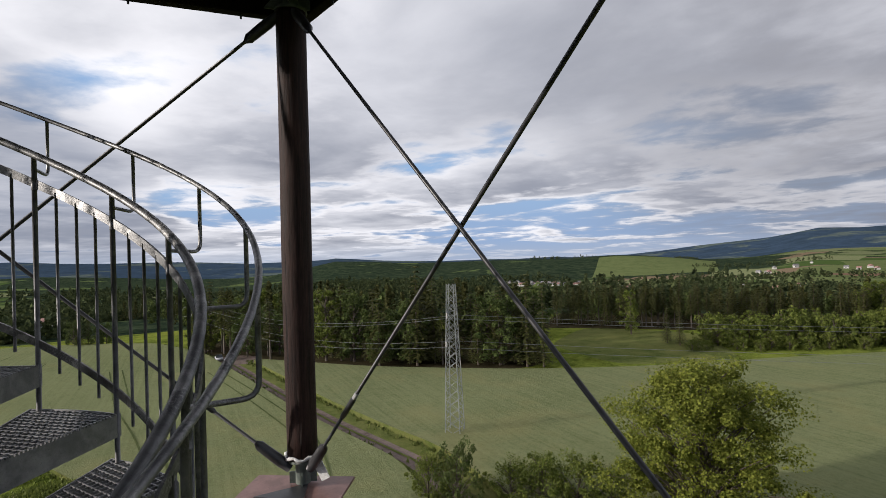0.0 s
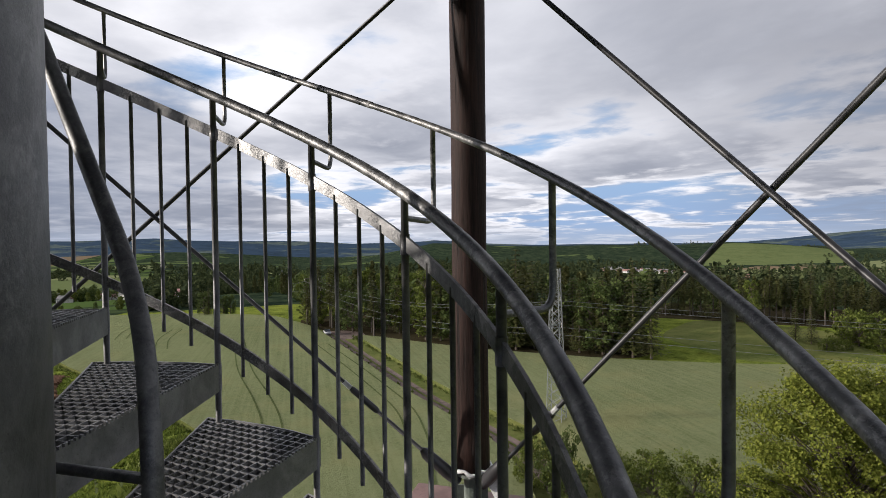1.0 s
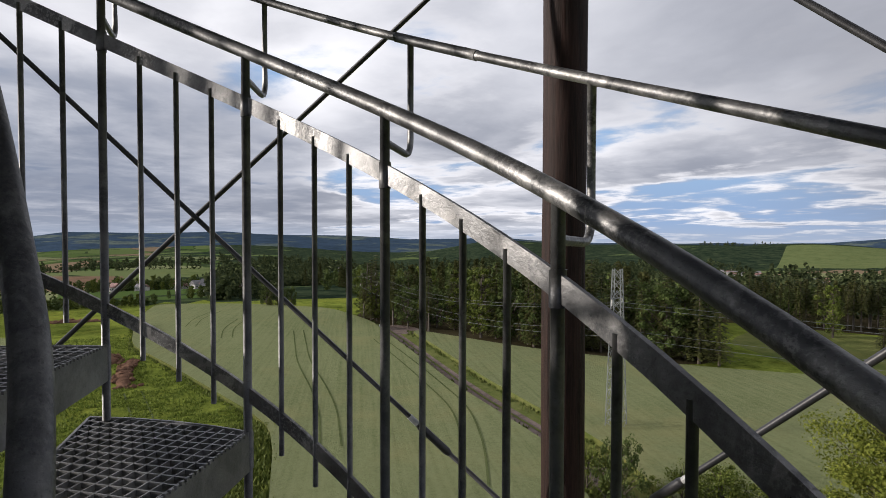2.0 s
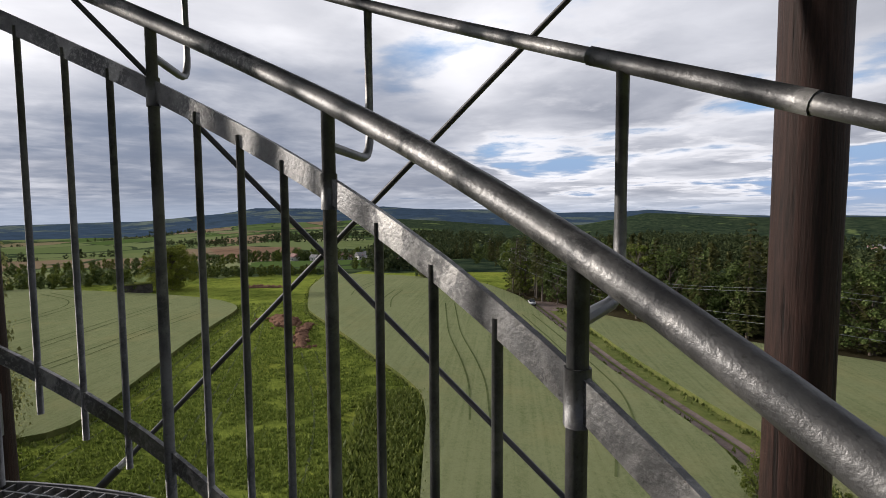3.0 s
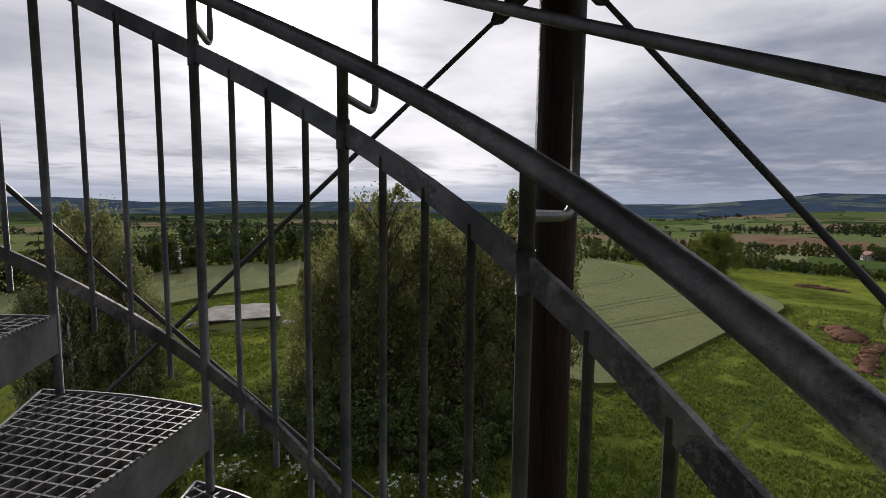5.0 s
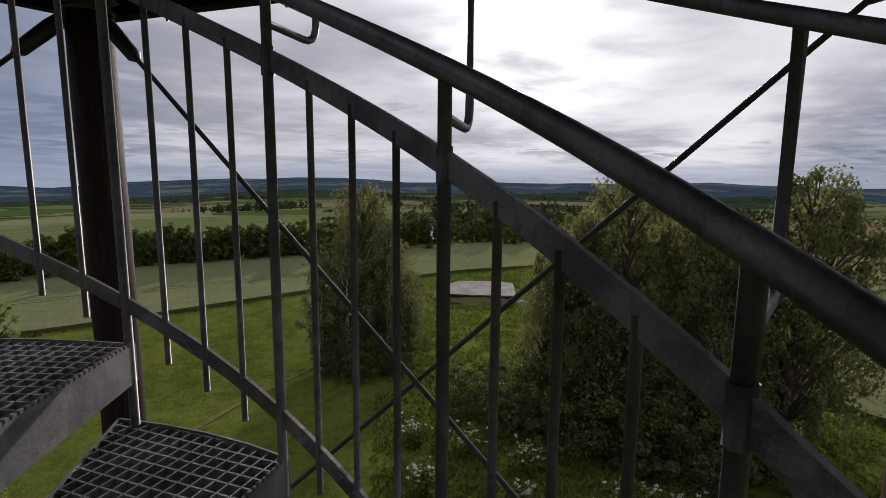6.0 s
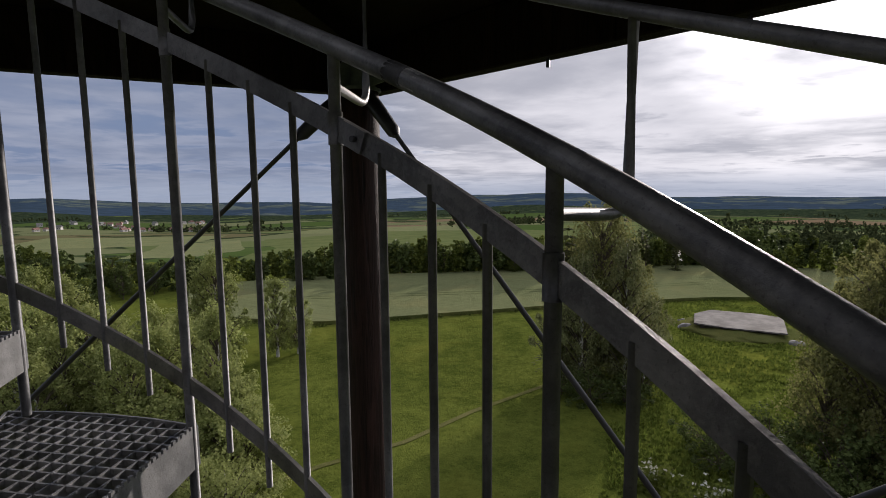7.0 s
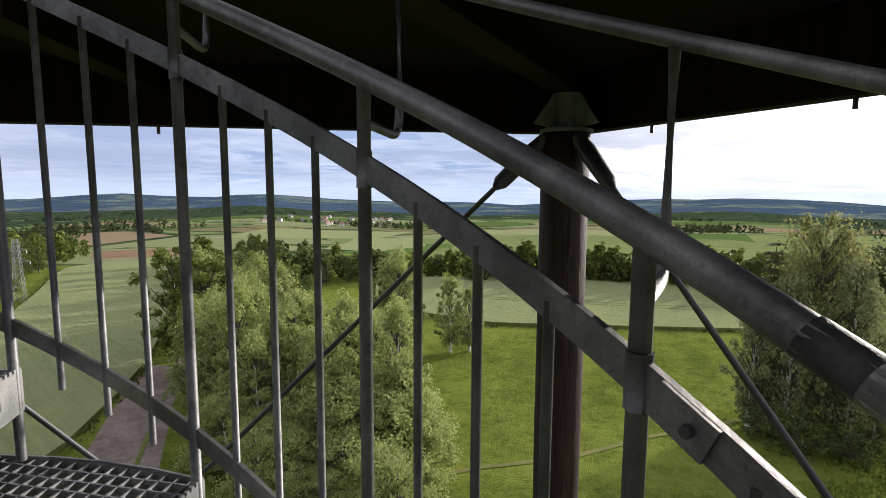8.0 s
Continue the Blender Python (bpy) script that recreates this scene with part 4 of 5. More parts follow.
def broadleaf(name, label, tall, wide, leaf, bark, seed, clumps=46, per=95, size=0.30, droop=0.0, low=0.22, narrow_top=0.6, limbs=True, knot=1.0):
    """A tree with a tapered trunk, limbs and an open crown of leaf clumps."""
    rng = random.Random(seed)
    tree = thing(name, label, "tree")
    bm, boughs = bmesh.new(), bmesh.new()
    lean = Vector((rng.uniform(-0.4, 0.4), rng.uniform(-0.4, 0.4), 0))
    trunk = [Vector((0, 0, -0.2)), Vector((0, 0, tall * 0.2)), lean * 0.4 + Vector((0, 0, tall * 0.5)), lean * 0.8 + Vector((0, 0, tall * 0.78)), lean + Vector((0, 0, tall * 0.95))]
    base = tall * 0.017 + 0.06
    tube(bm, trunk, [base, base * 0.8, base * 0.5, base * 0.25, 0.02], 8)
    verts, faces = [], []
    for k in range(clumps):
        f = low + (1 - low) * (k + rng.random()) / clumps
        bulge = math.sin((0.16 + 0.78 * (f - low) / (1 - low)) * math.pi) ** narrow_top
        ang = k * 2.4 + rng.uniform(-0.5, 0.5)
        rad = wide * bulge * (rng.uniform(0.3, 1.0) if rng.random() < 0.8 else rng.uniform(0.95, 1.3))
        z = tall * f * rng.uniform(0.93, 1.0)
        c = Vector((rad * math.cos(ang), rad * math.sin(ang), z)) + lean * f
        start = Vector((0, 0, max(tall * 0.12, z - rad * 0.9 - tall * 0.06))) + lean * f * 0.7
        if limbs and rad > 0.5:
            tube(boughs, [start, start.lerp(c, 0.6) + Vector((0, 0, rad * 0.12)), c], [base * 0.30, base * 0.18, 0.015], 5, caps=False)
        sp = wide * knot * rng.choice((0.13, 0.20, 0.27, 0.36)) * rng.uniform(0.85, 1.15)
        leaf_cloud(verts, faces, c + Vector((0, 0, -droop * sp)), (sp, sp, sp * (0.75 + droop * 1.7)), per, size, rng, droop)
    part("trunk", bm, bark, tree, smooth=True)
    part("branchwork", boughs, BARK, tree, "dark thin limbs" if bark is not BARK else "", smooth=True)
    crown = new("crown", foliage_mesh("crown", verts, faces, leaf))
    crown.parent = tree
    return tree


def spruce(name, label, tall, wide, seed, per=40, tiers=20, bare=0.10):
    """A conifer: straight trunk, whorls of drooping boughs of needle sprays."""
    rng = random.Random(seed)
    tree = thing(name, label, "tree")
    bm = bmesh.new()
    tube(bm, [(0, 0, -0.2), (0, 0, tall * 0.5), (0, 0, tall * 0.98)], [tall * 0.014 + 0.05, tall * 0.009, 0.015], 7)
    verts, faces = [], []
    for t in range(tiers):
        f = bare + (0.98 - bare) * t / (tiers - 1)
        rad = (wide * (1 - f) ** 0.8 + 0.18) * rng.uniform(0.75, 1.2)
        boughs = max(5, int(9 * (1 - f) + 4))
        for s in range(boughs):
            a = 6.28318 * (s + rng.random() * 0.7) / boughs + t
            length = rad * rng.uniform(0.7, 1.12)
            d = Vector((math.cos(a), math.sin(a), 0))
            p0 = Vector((0, 0, tall * f))
            for i in range(per // 3):
                u = rng.random() ** 0.6
                c = p0 + d * length * u + Vector((0, 0, -0.30 * length * u * u)) + Vector((rng.gauss(0, 0.12), rng.gauss(0, 0.12), rng.gauss(0, 0.07))) * (0.5 + length * 0.4)
                s0 = rng.uniform(0.28, 0.62)
                side = Vector((-d.y, d.x, 0)) * s0 * 0.5 * rng.choice((-1, 1))
                k = len(verts)
                verts.extend([c, c + side + d * s0 * 0.4 + Vector((0, 0, -0.1)), c + d * s0 + Vector((0, 0, -s0 * 0.35)), c - side * 0.7 + d * s0 * 0.4 + Vector((0, 0, -0.06))])
                faces.append((k, k + 1, k + 2, k + 3))
    part("trunk", bm, BARK, tree, smooth=True)
    crown = new("crown", foliage_mesh("crown", verts, faces, NEEDLE))
    crown.parent = tree
    return tree


def plant(model, x, y, scale=1.0, turn=0.0, tall=1.0, first=[]):
    """Stands a tree on the land: the model itself first, then copies."""
    m = Matrix.Translation((x, y, height(x, y))) @ Matrix.Rotation(turn, 4, "Z")
    if model.name in first:
        ob = copy_thing(model, m)
    else:
        first.append(model.name)
        ob = model
        ob.matrix_basis = m
    ob.scale = (scale, scale, scale * tall)
    return ob


MAPLE = broadleaf("maple_tree", "broad leafy tree with yellow-green crown at the field edge", 12.5, 6.0, LEAF_MAPLE, BARK, 3, 200, 310, 0.17, low=0.08, narrow_top=0.62, knot=0.76)
BIRCH = broadleaf("birch_tree", "slender birch with hanging grey-green foliage", 13.5, 2.5, LEAF_BIRCH, BIRCH_BARK, 5, 80, 120, 0.18, droop=0.45, low=0.14, narrow_top=0.8)
BIRCH_B = broadleaf("birch_tree", "leafy young birch with white bark", 11.0, 2.3, LEAF_BIRCH, BIRCH_BARK, 6, 66, 90, 0.19, droop=0.3, low=0.12, narrow_top=0.75)
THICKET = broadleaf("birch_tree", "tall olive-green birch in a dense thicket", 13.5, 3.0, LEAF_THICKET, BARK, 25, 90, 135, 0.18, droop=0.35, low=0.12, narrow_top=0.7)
GROVE = broadleaf("birch_tree", "light yellow-green birch with white trunk in a grove", 12.5, 2.3, LEAF_GROVE, BIRCH_BARK, 26, 86, 135, 0.19, droop=0.25, low=0.16, narrow_top=0.8)
GROVE_B = broadleaf("birch_tree", "young light green birch with white trunk", 10.5, 2.0, LEAF_GROVE, BIRCH_BARK, 27, 76, 125, 0.185, droop=0.2, low=0.12, narrow_top=0.75)
SAPLING = broadleaf("young_birch", "bushy young birch with fine light green leaves", 6.0, 2.3, LEAF_GROVE, BIRCH_BARK, 28, 70, 120, 0.115, low=0.05)
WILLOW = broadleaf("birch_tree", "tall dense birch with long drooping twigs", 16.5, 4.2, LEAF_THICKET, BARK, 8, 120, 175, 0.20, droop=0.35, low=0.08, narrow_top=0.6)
HAZEL = broadleaf("hazel_bush", "tall dense hazel bush with light green leaves", 7.4, 3.4, LEAF_GROVE, BARK, 29, 120, 190, 0.16, low=0.06, narrow_top=0.6, knot=0.85)
OAK = broadleaf("deciduous_tree", "round dark green tree of the wood edge", 12.0, 3.6, LEAF_DARK, BARK, 11, 46, 66, 0.40, low=0.12)
ASH = broadleaf("deciduous_tree", "green leafy tree of the wood edge", 13.0, 3.2, LEAF_BUSH, BARK, 12, 44, 66, 0.40, low=0.12)
BUSH = broadleaf("bush", "low fresh green bush on the field edge", 4.2, 2.4, LEAF_BUSH, BARK, 14, 40, 90, 0.16, low=0.05)
HEDGE = broadleaf("bush", "fresh green bush at the edge of the wood", 4.2, 2.4, LEAF_BUSH, BARK, 16, 36, 34, 0.30, low=0.04)
SHRUB = broadleaf("bush", "low dark green bush in rough grass", 4.0, 2.6, LEAF_DARK, BARK, 15, 40, 80, 0.18, low=0.05)
SPRUCE = spruce("spruce_tree", "tall dark spruce at the edge of the wood", 16.0, 2.7, 21)
PINE = spruce("spruce_tree", "dark slim spruce with bare lower trunk in the wood", 15.0, 2.6, 22, tiers=15, bare=0.38)



def far_crown(tall, wide, seed, clumps, per, size, conifer=False):
    """The bare leaf clumps of one distant tree, to be joined with many others."""
    rng = random.Random(seed)
    verts, faces = [], []
    for k in range(clumps):
        f = (k + rng.random()) / clumps
        bulge = (1 - f) ** 0.8 + 0.08 if conifer else math.sin((0.2 + 0.74 * f) * math.pi) ** 0.6
        ang, rad = k * 2.4, wide * bulge * rng.uniform(0.2, 0.9)
        c = Vector((rad * math.cos(ang), rad * math.sin(ang), tall * (0.10 + 0.84 * f)))
        sp = wide * (0.16 if conifer else rng.uniform(0.16, 0.36))
        leaf_cloud(verts, faces, c, (sp, sp, sp * 0.9), per, size, rng)
    return np.array([tuple(v) for v in verts]), np.array(faces)


FAR_OAK = ("oak", far_crown(12.0, 4.2, 31, 22, 15, 1.25))
FAR_ASH = ("ash", far_crown(12.0, 3.8, 32, 22, 15, 1.25))
FAR_SPRUCE = ("spruce", far_crown(15.0, 2.7, 33, 30, 16, 0.85, True))
JOINED = {"oak": [], "ash": [], "spruce": []}
tree_rng = random.Random(77)


def row(models, a, b, count, depth, scale=(0.8, 1.15), tall=1.0):
    """Trees strewn along a line on the plan, with some depth."""
    a, b = Vector(a), Vector(b)
    n = Vector((-(b - a).y, (b - a).x)).normalized()
    for k in range(count):
        p = a.lerp(b, (k + tree_rng.random()) / count) + n * depth * tree_rng.random()
        s = tree_rng.uniform(*scale)
        model, turn, stretch = tree_rng.choice(models), tree_rng.uniform(0, 6.28), tall * tree_rng.uniform(0.9, 1.12)
        if isinstance(model, tuple):
            kind, (v, f) = model
            c, d = math.cos(turn), math.sin(turn)
            m = np.array(((c, d, 0), (-d, c, 0), (0, 0, stretch))) * s
            JOINED[kind].append((v @ m + np.array((p.x, p.y, height(p.x, p.y))), f))
        else:
            plant(model, p.x, p.y, s, turn, stretch)


# single trees round the tower
plant(MAPLE, -4.2, 36.5, 0.88, 0.4)
plant(SHRUB, -20.0, 31.6, 0.66, 1.0, 1.75)
plant(BUSH, -22.2, 31.2, 0.62, 3.0, 1.35)
plant(BUSH, -21.2, 33.0, 0.50, 2.0, 1.2)
for x, y, s in ((-17.0, 34.5, 0.72), (-14.8, 35.5, 0.80), (-12.6, 36.5, 0.86), (-10.2, 37.0, 0.75), (-16.0, 37.5, 0.62), (-1, 31, 1.0)):
    plant(BUSH, x, y, s, x * 1.7)
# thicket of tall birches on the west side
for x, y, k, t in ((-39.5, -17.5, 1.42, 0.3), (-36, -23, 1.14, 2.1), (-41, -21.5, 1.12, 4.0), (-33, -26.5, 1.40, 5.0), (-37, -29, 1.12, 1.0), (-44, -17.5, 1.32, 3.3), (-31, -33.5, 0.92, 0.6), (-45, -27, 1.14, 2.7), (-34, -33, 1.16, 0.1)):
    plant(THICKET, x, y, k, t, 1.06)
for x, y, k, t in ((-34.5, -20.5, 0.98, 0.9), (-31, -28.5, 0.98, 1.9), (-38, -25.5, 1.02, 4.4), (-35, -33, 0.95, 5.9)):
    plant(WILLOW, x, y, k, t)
for x, y, s in ((-28, -22, 1.2), (-27, -28, 1.3), (-31, -19, 1.2), (-26, -32, 1.0), (-35, -15.5, 0.9), (-24, -36, 0.8), (-29, -25, 1.4), (-26, -25, 1.0), (-33, -17, 1.2), (-29.5, -16.5, 0.9), (-24.5, -29.5, 0.9), (-23, -33, 0.7)):
    plant(SHRUB, x, y, s, x)
plant(WILLOW, -20.5, -50, 1.02, 1.4, 1.08)
plant(WILLOW, -25.0, -52.0, 0.72, 3.9)
plant(BIRCH, -15.6, -48.4, 0.86, 2.1)
plant(BIRCH_B, -27.5, -52.5, 0.78, 0.7)
plant(BIRCH, -18.0, -47.5, 1.02, 3.0)
plant(SPRUCE, -17.4, -50.5, 1.0, 3.0)
plant(SPRUCE, -24.5, -54.5, 1.05, 0.4)
plant(BIRCH, -22.2, -46.8, 1.12, 5.2)
plant(BIRCH_B, -25.5, -50, 0.8, 2.2)
for x, y, s in ((-18, -44.5, 0.8), (-21, -44, 0.7), (-24, -47, 0.9), (-16, -47, 0.7)):
    plant(SHRUB, x, y, s, x)
plant(GROVE, 18.4, -56, 1.08, 1.0)
plant(GROVE, 20.0, -57.5, 0.95, 2.0)
plant(GROVE_B, 13.8, -61.5, 0.92, 4.5)
plant(GROVE_B, 11.6, -62.5, 0.80, 0.5)
plant(MAPLE, -139, -14.5, 0.92, 1.0, 0.92)
plant(OAK, -141, -26, 0.3, 2.0)
plant(SHRUB, -136, -23.5, 0.8, 2.0)
# birch grove by the parking place
row([GROVE, GROVE_B], (13, -33), (30, -44), 9, 6, (0.72, 0.98))
row([GROVE, GROVE_B, GROVE_B], (17, -40), (36, -54), 12, 8, (0.72, 1.0))
row([GROVE, GROVE_B, ASH], (26, -52), (48, -66), 9, 12, (0.75, 1.0))
row([GROVE_B, GROVE], (8, -34), (16, -38), 6, 5, (0.66, 0.9))
row([GROVE_B, GROVE], (10, -41), (20, -48), 6, 6, (0.6, 0.85))
row([SAPLING], (7, -27), (24, -34), 16, 4, (0.6, 1.0))
row([ASH, OAK, GROVE_B], (30, -70), (62, -92), 14, 18, (0.45, 0.65))
for x, y, k, t in ((9.5, -31.5, 0.58, 0.4), (14.0, -31.0, 0.62, 2.2), (12.0, -36.5, 0.56, 4.1), (18.5, -33.5, 0.48, 1.1)):
    plant(HAZEL, x, y, k * 1.65, t, 0.98)
row([GROVE, GROVE_B], (15, -38), (32, -50), 10, 5, (0.8, 1.05))
row([ASH, OAK], (36, -68), (58, -86), 9, 8, (0.6, 0.8))
# wood beyond the wheat
row([SPRUCE, PINE, PINE, OAK, ASH], (-104, 54), (-58, 64), 32, 8, (0.55, 0.95))
row([SPRUCE, SPRUCE, PINE, OAK], (-58, 64), (-33, 77), 22, 8, (0.66, 1.0))
row([FAR_SPRUCE, FAR_SPRUCE, FAR_OAK], (-108, 64), (-42, 88), 66, 28, (0.66, 0.86))
row([FAR_SPRUCE, FAR_ASH, FAR_OAK], (-160, 82), (-112, 68), 40, 50, (0.55, 0.85))
row([PINE, PINE, PINE, SPRUCE], (-52, 118), (14, 142), 58, 9, (0.52, 0.70))
row([PINE, PINE, ASH], (8, 140), (34, 148), 14, 8, (0.62, 0.84))
row([FAR_SPRUCE, FAR_SPRUCE, FAR_OAK], (-50, 128), (26, 152), 90, 24, (0.44, 0.60))
row([FAR_SPRUCE, FAR_ASH], (12, 148), (74, 154), 40, 26, (0.50, 0.70))
row([ASH], (-32, 113), (-30, 115), 1, 1, (0.62, 0.68), 1.2)
row([ASH], (-14, 118), (14, 128), 3, 5, (0.36, 0.52))
row([HEDGE], (-14, 106), (16, 122), 30, 5, (0.8, 1.25), 1.1)
row([SPRUCE], (-24, 104), (-18, 106), 2, 3, (0.4, 0.5))
row([HEDGE], (-18, 98), (18, 119), 16, 3, (0.4, 0.7))
row([SPRUCE, OAK], (-134, 45), (-129, 50), 5, 4, (0.4, 0.55))
row([FAR_OAK, FAR_ASH], (-176, 36), (-190, 70), 24, 12, (0.2, 0.36))
row([FAR_OAK, FAR_ASH], (-300, 50), (-330, 120), 40, 60, (0.4, 0.7))
row([FAR_OAK, FAR_ASH], (-285, 30), (-300, 95), 50, 120, (0.3, 0.6))
# hedges and field trees to the west
row([FAR_OAK, FAR_ASH], (-166, 26), (-176, -22), 90, 9, (0.14, 0.34), 0.8)
row([FAR_OAK, FAR_ASH], (-172, -30), (-160, -84), 110, 16, (0.18, 0.42), 0.85)
row([FAR_OAK, FAR_ASH], (-230, -6), (-205, -90), 64, 10, (0.16, 0.46))
row([FAR_SPRUCE, FAR_OAK], (-270, 110), (-170, 92), 70, 60, (0.6, 0.85))
row([FAR_OAK, FAR_ASH], (-330, 60), (-320, -50), 50, 14, (0.4, 0.6))
row([FAR_OAK, FAR_ASH], (-420, -60), (-300, -160), 50, 10, (0.4, 0.6))
# hedge behind the southern field
row([ASH, OAK, ASH], (-72, -126), (-30, -118), 16, 5, (0.42, 0.66))
row([ASH, OAK, ASH], (-32, -119), (18, -124), 20, 5, (0.42, 0.68))
row([HEDGE], (-72, -122), (18, -119), 26, 3, (0.6, 1.0))
row([FAR_OAK, FAR_ASH, FAR_ASH], (-72, -128), (-30, -121), 40, 8, (0.40, 0.66))
row([FAR_OAK, FAR_ASH, FAR_ASH], (-32, -122), (18, -128), 48, 8, (0.40, 0.68))
row([FAR_OAK, FAR_ASH], (16, -124), (50, -114), 30, 12, (0.36, 0.56))
row([SPRUCE, PINE], (-64, -122), (-46, -122), 8, 10, (0.55, 0.68))
row([ASH, ASH, OAK], (44, -104), (70, -114), 14, 10, (0.4, 0.6))
row([FAR_OAK, FAR_ASH], (48, -112), (90, -124), 36, 26, (0.45, 0.7))
row([FAR_OAK, FAR_ASH], (-160, -120), (-90, -150), 50, 24, (0.45, 0.7))
row([FAR_OAK, FAR_ASH], (-110, -104), (-72, -127), 30, 8, (0.34, 0.55))
# wood to the south-east
row([ASH, ASH, OAK], (88, -60), (126, -100), 24, 8, (0.5, 0.75))
row([FAR_ASH, FAR_ASH, FAR_OAK], (92, -56), (146, -110), 60, 44, (0.55, 0.8))
row([FAR_ASH, FAR_OAK, FAR_ASH], (128, -104), (200, -176), 60, 30, (0.5, 0.75))

def join_far(kind, name, label, mat):
    verts, faces, n = [], [], 0
    for v, f in JOINED[kind]:
        verts.append(v), faces.append(f + n)
        n += len(v)
    me = bpy.data.meshes.new(name)
    me.from_pydata(np.concatenate(verts).tolist(), [], np.concatenate(faces).tolist())
    me.materials.append(mat)
    tagged(new(name, me), label, "trees", kind="stuff")


join_far("oak", "hedge_trees", "dark green hedge trees between distant fields", LEAF_DARK)
join_far("ash", "field_trees", "fresh green hedge trees between distant fields", LEAF_BUSH)
join_far("spruce", "spruce_wood", "dark spruces deep in the wood", NEEDLE)

# ---- distant woods ----
def far_woods():
    """Leafy little crowns strewn over the valley where woods stand."""
    rng = random.Random(5)
    near_kinds = [far_crown(2.1, 1.0, 41, 12, 8, 0.38), far_crown(2.0, 1.1, 42, 12, 8, 0.40), far_crown(3.2, 0.75, 43, 13, 8, 0.30, True)]
    far_kinds = [far_crown(1.9, 1.0, 44, 6, 6, 0.62), far_crown(2.6, 0.8, 45, 6, 6, 0.55, True)]
    verts, faces, total = [], [], [0, 0]

    def crown(x, y, s):
        v, f = rng.choice(near_kinds if math.hypot(x, y) < 520 else far_kinds)
        turn = rng.random() * 6.28
        c, d = math.cos(turn), math.sin(turn)
        m = np.array(((c, d, 0), (-d, c, 0), (0, 0, rng.uniform(0.75, 1.2)))) * s
        verts.append(v @ m + np.array((x, y, height(x, y) - s * 0.2)))
        faces.append(f + total[0])
        total[0] += len(v)
        total[1] += 1

    while total[1] < 4200:
        az, r = rng.uniform(70, 345), 165 * (1150 / 165) ** rng.random()
        x, y = r * math.cos(radians(az)), r * math.sin(radians(az))
        mask = noise.noise((x * 0.0046, y * 0.0046, 2.0)) + 0.16 * noise.noise((x * 0.02, y * 0.02, 4.0))
        if 117 < az < 166 or az < 117 and r < 230:
            mask += 0.30
        elif az < 117 and r < 1000:
            mask -= 0.14
        if 306 < az < 323 and r < 420:
            continue
        if 245 < az < 304:
            mask -= 0.9 if r < 560 else 0.0
        elif 166 < az < 245:
            mask -= 0.10
        if mask < 0.24:
            continue
        crown(x, y, rng.uniform(2.0, 3.8) * (1 + r / 1600))
    # hedge lines between far fields
    for _ in range(64):
        az, r = rng.choice((rng.uniform(166, 238), rng.uniform(240, 345), rng.uniform(76, 116))), 330 * (2100 / 330) ** rng.random()
        x, y = r * math.cos(radians(az)), r * math.sin(radians(az))
        turn = radians(az + rng.choice((90, 90, 70, 115, 20))) + rng.uniform(-0.2, 0.2)
        if 245 < az < 304 and r < 640:
            continue
        for k in range(rng.randint(20, 70)):
            d = k * (2.6 + r / 500)
            if noise.noise((k * 0.14, r, az)) > -0.22:
                crown(x + d * math.cos(turn) + rng.gauss(0, 2), y + d * math.sin(turn) + rng.gauss(0, 2), rng.uniform(1.4, 3.2) * (1 + r / 2200))
    me = foliage_mesh("distant_woods", np.concatenate(verts).tolist(), np.concatenate(faces).tolist(), WOODS)
    return tagged(new("distant_woods", me), "dark green woods and copses across the valley", "woods", kind="stuff")


far_woods()

# ---- things in the land ----
def on_land(x, y, dz=0.0):
    return Vector((x, y, height(x, y) + dz))


def strip(pts, width, lift):
    """A narrow band laid on the land."""
    verts, faces = [], []
    pts = [Vector(p) for p in pts]
    fine = []
    for a, b in zip(pts, pts[1:]):
        n = max(2, int((b - a).length / 2))
        fine += [a.lerp(b, s / n) for s in range(n)]
    fine.append(pts[-1])
    for k, p in enumerate(fine):
        d = (fine[min(k + 1, len(fine) - 1)] - fine[max(k - 1, 0)]).normalized()
        n = Vector((-d.y, d.x)) * width / 2
        for q in (p + n, p - n):
            verts.append(on_land(q.x, q.y, lift))
        if k:
            faces.append((2 * k - 2, 2 * k - 1, 2 * k + 1, 2 * k))
    return verts, faces


def tramline(*pts, lift=0.58, label="pair of bare wheel ruts through green wheat"):
    """Two wheel ruts through crop or grass."""
    base = [Vector(p) for p in pts]
    verts, faces = [], []
    for side in (-0.9, 0.9):
        line = []
        for k, p in enumerate(base):
            d = (base[min(k + 1, len(base) - 1)] - base[max(k - 1, 0)]).normalized()
            line.append(p + Vector((-d.y, d.x)) * side)
        v, f = strip(bent2(line), 0.20, lift)
        faces += [tuple(i + len(verts) for i in q) for q in f]
        verts += v
    tagged(new("wheel_ruts", foliage_mesh("wheel_ruts", verts, faces, RUT)), label, "wheel ruts", kind="structure")


def bent2(line):
    return [p.to_2d() for p in bent([p.to_3d() for p in line], 12.0, 6)]


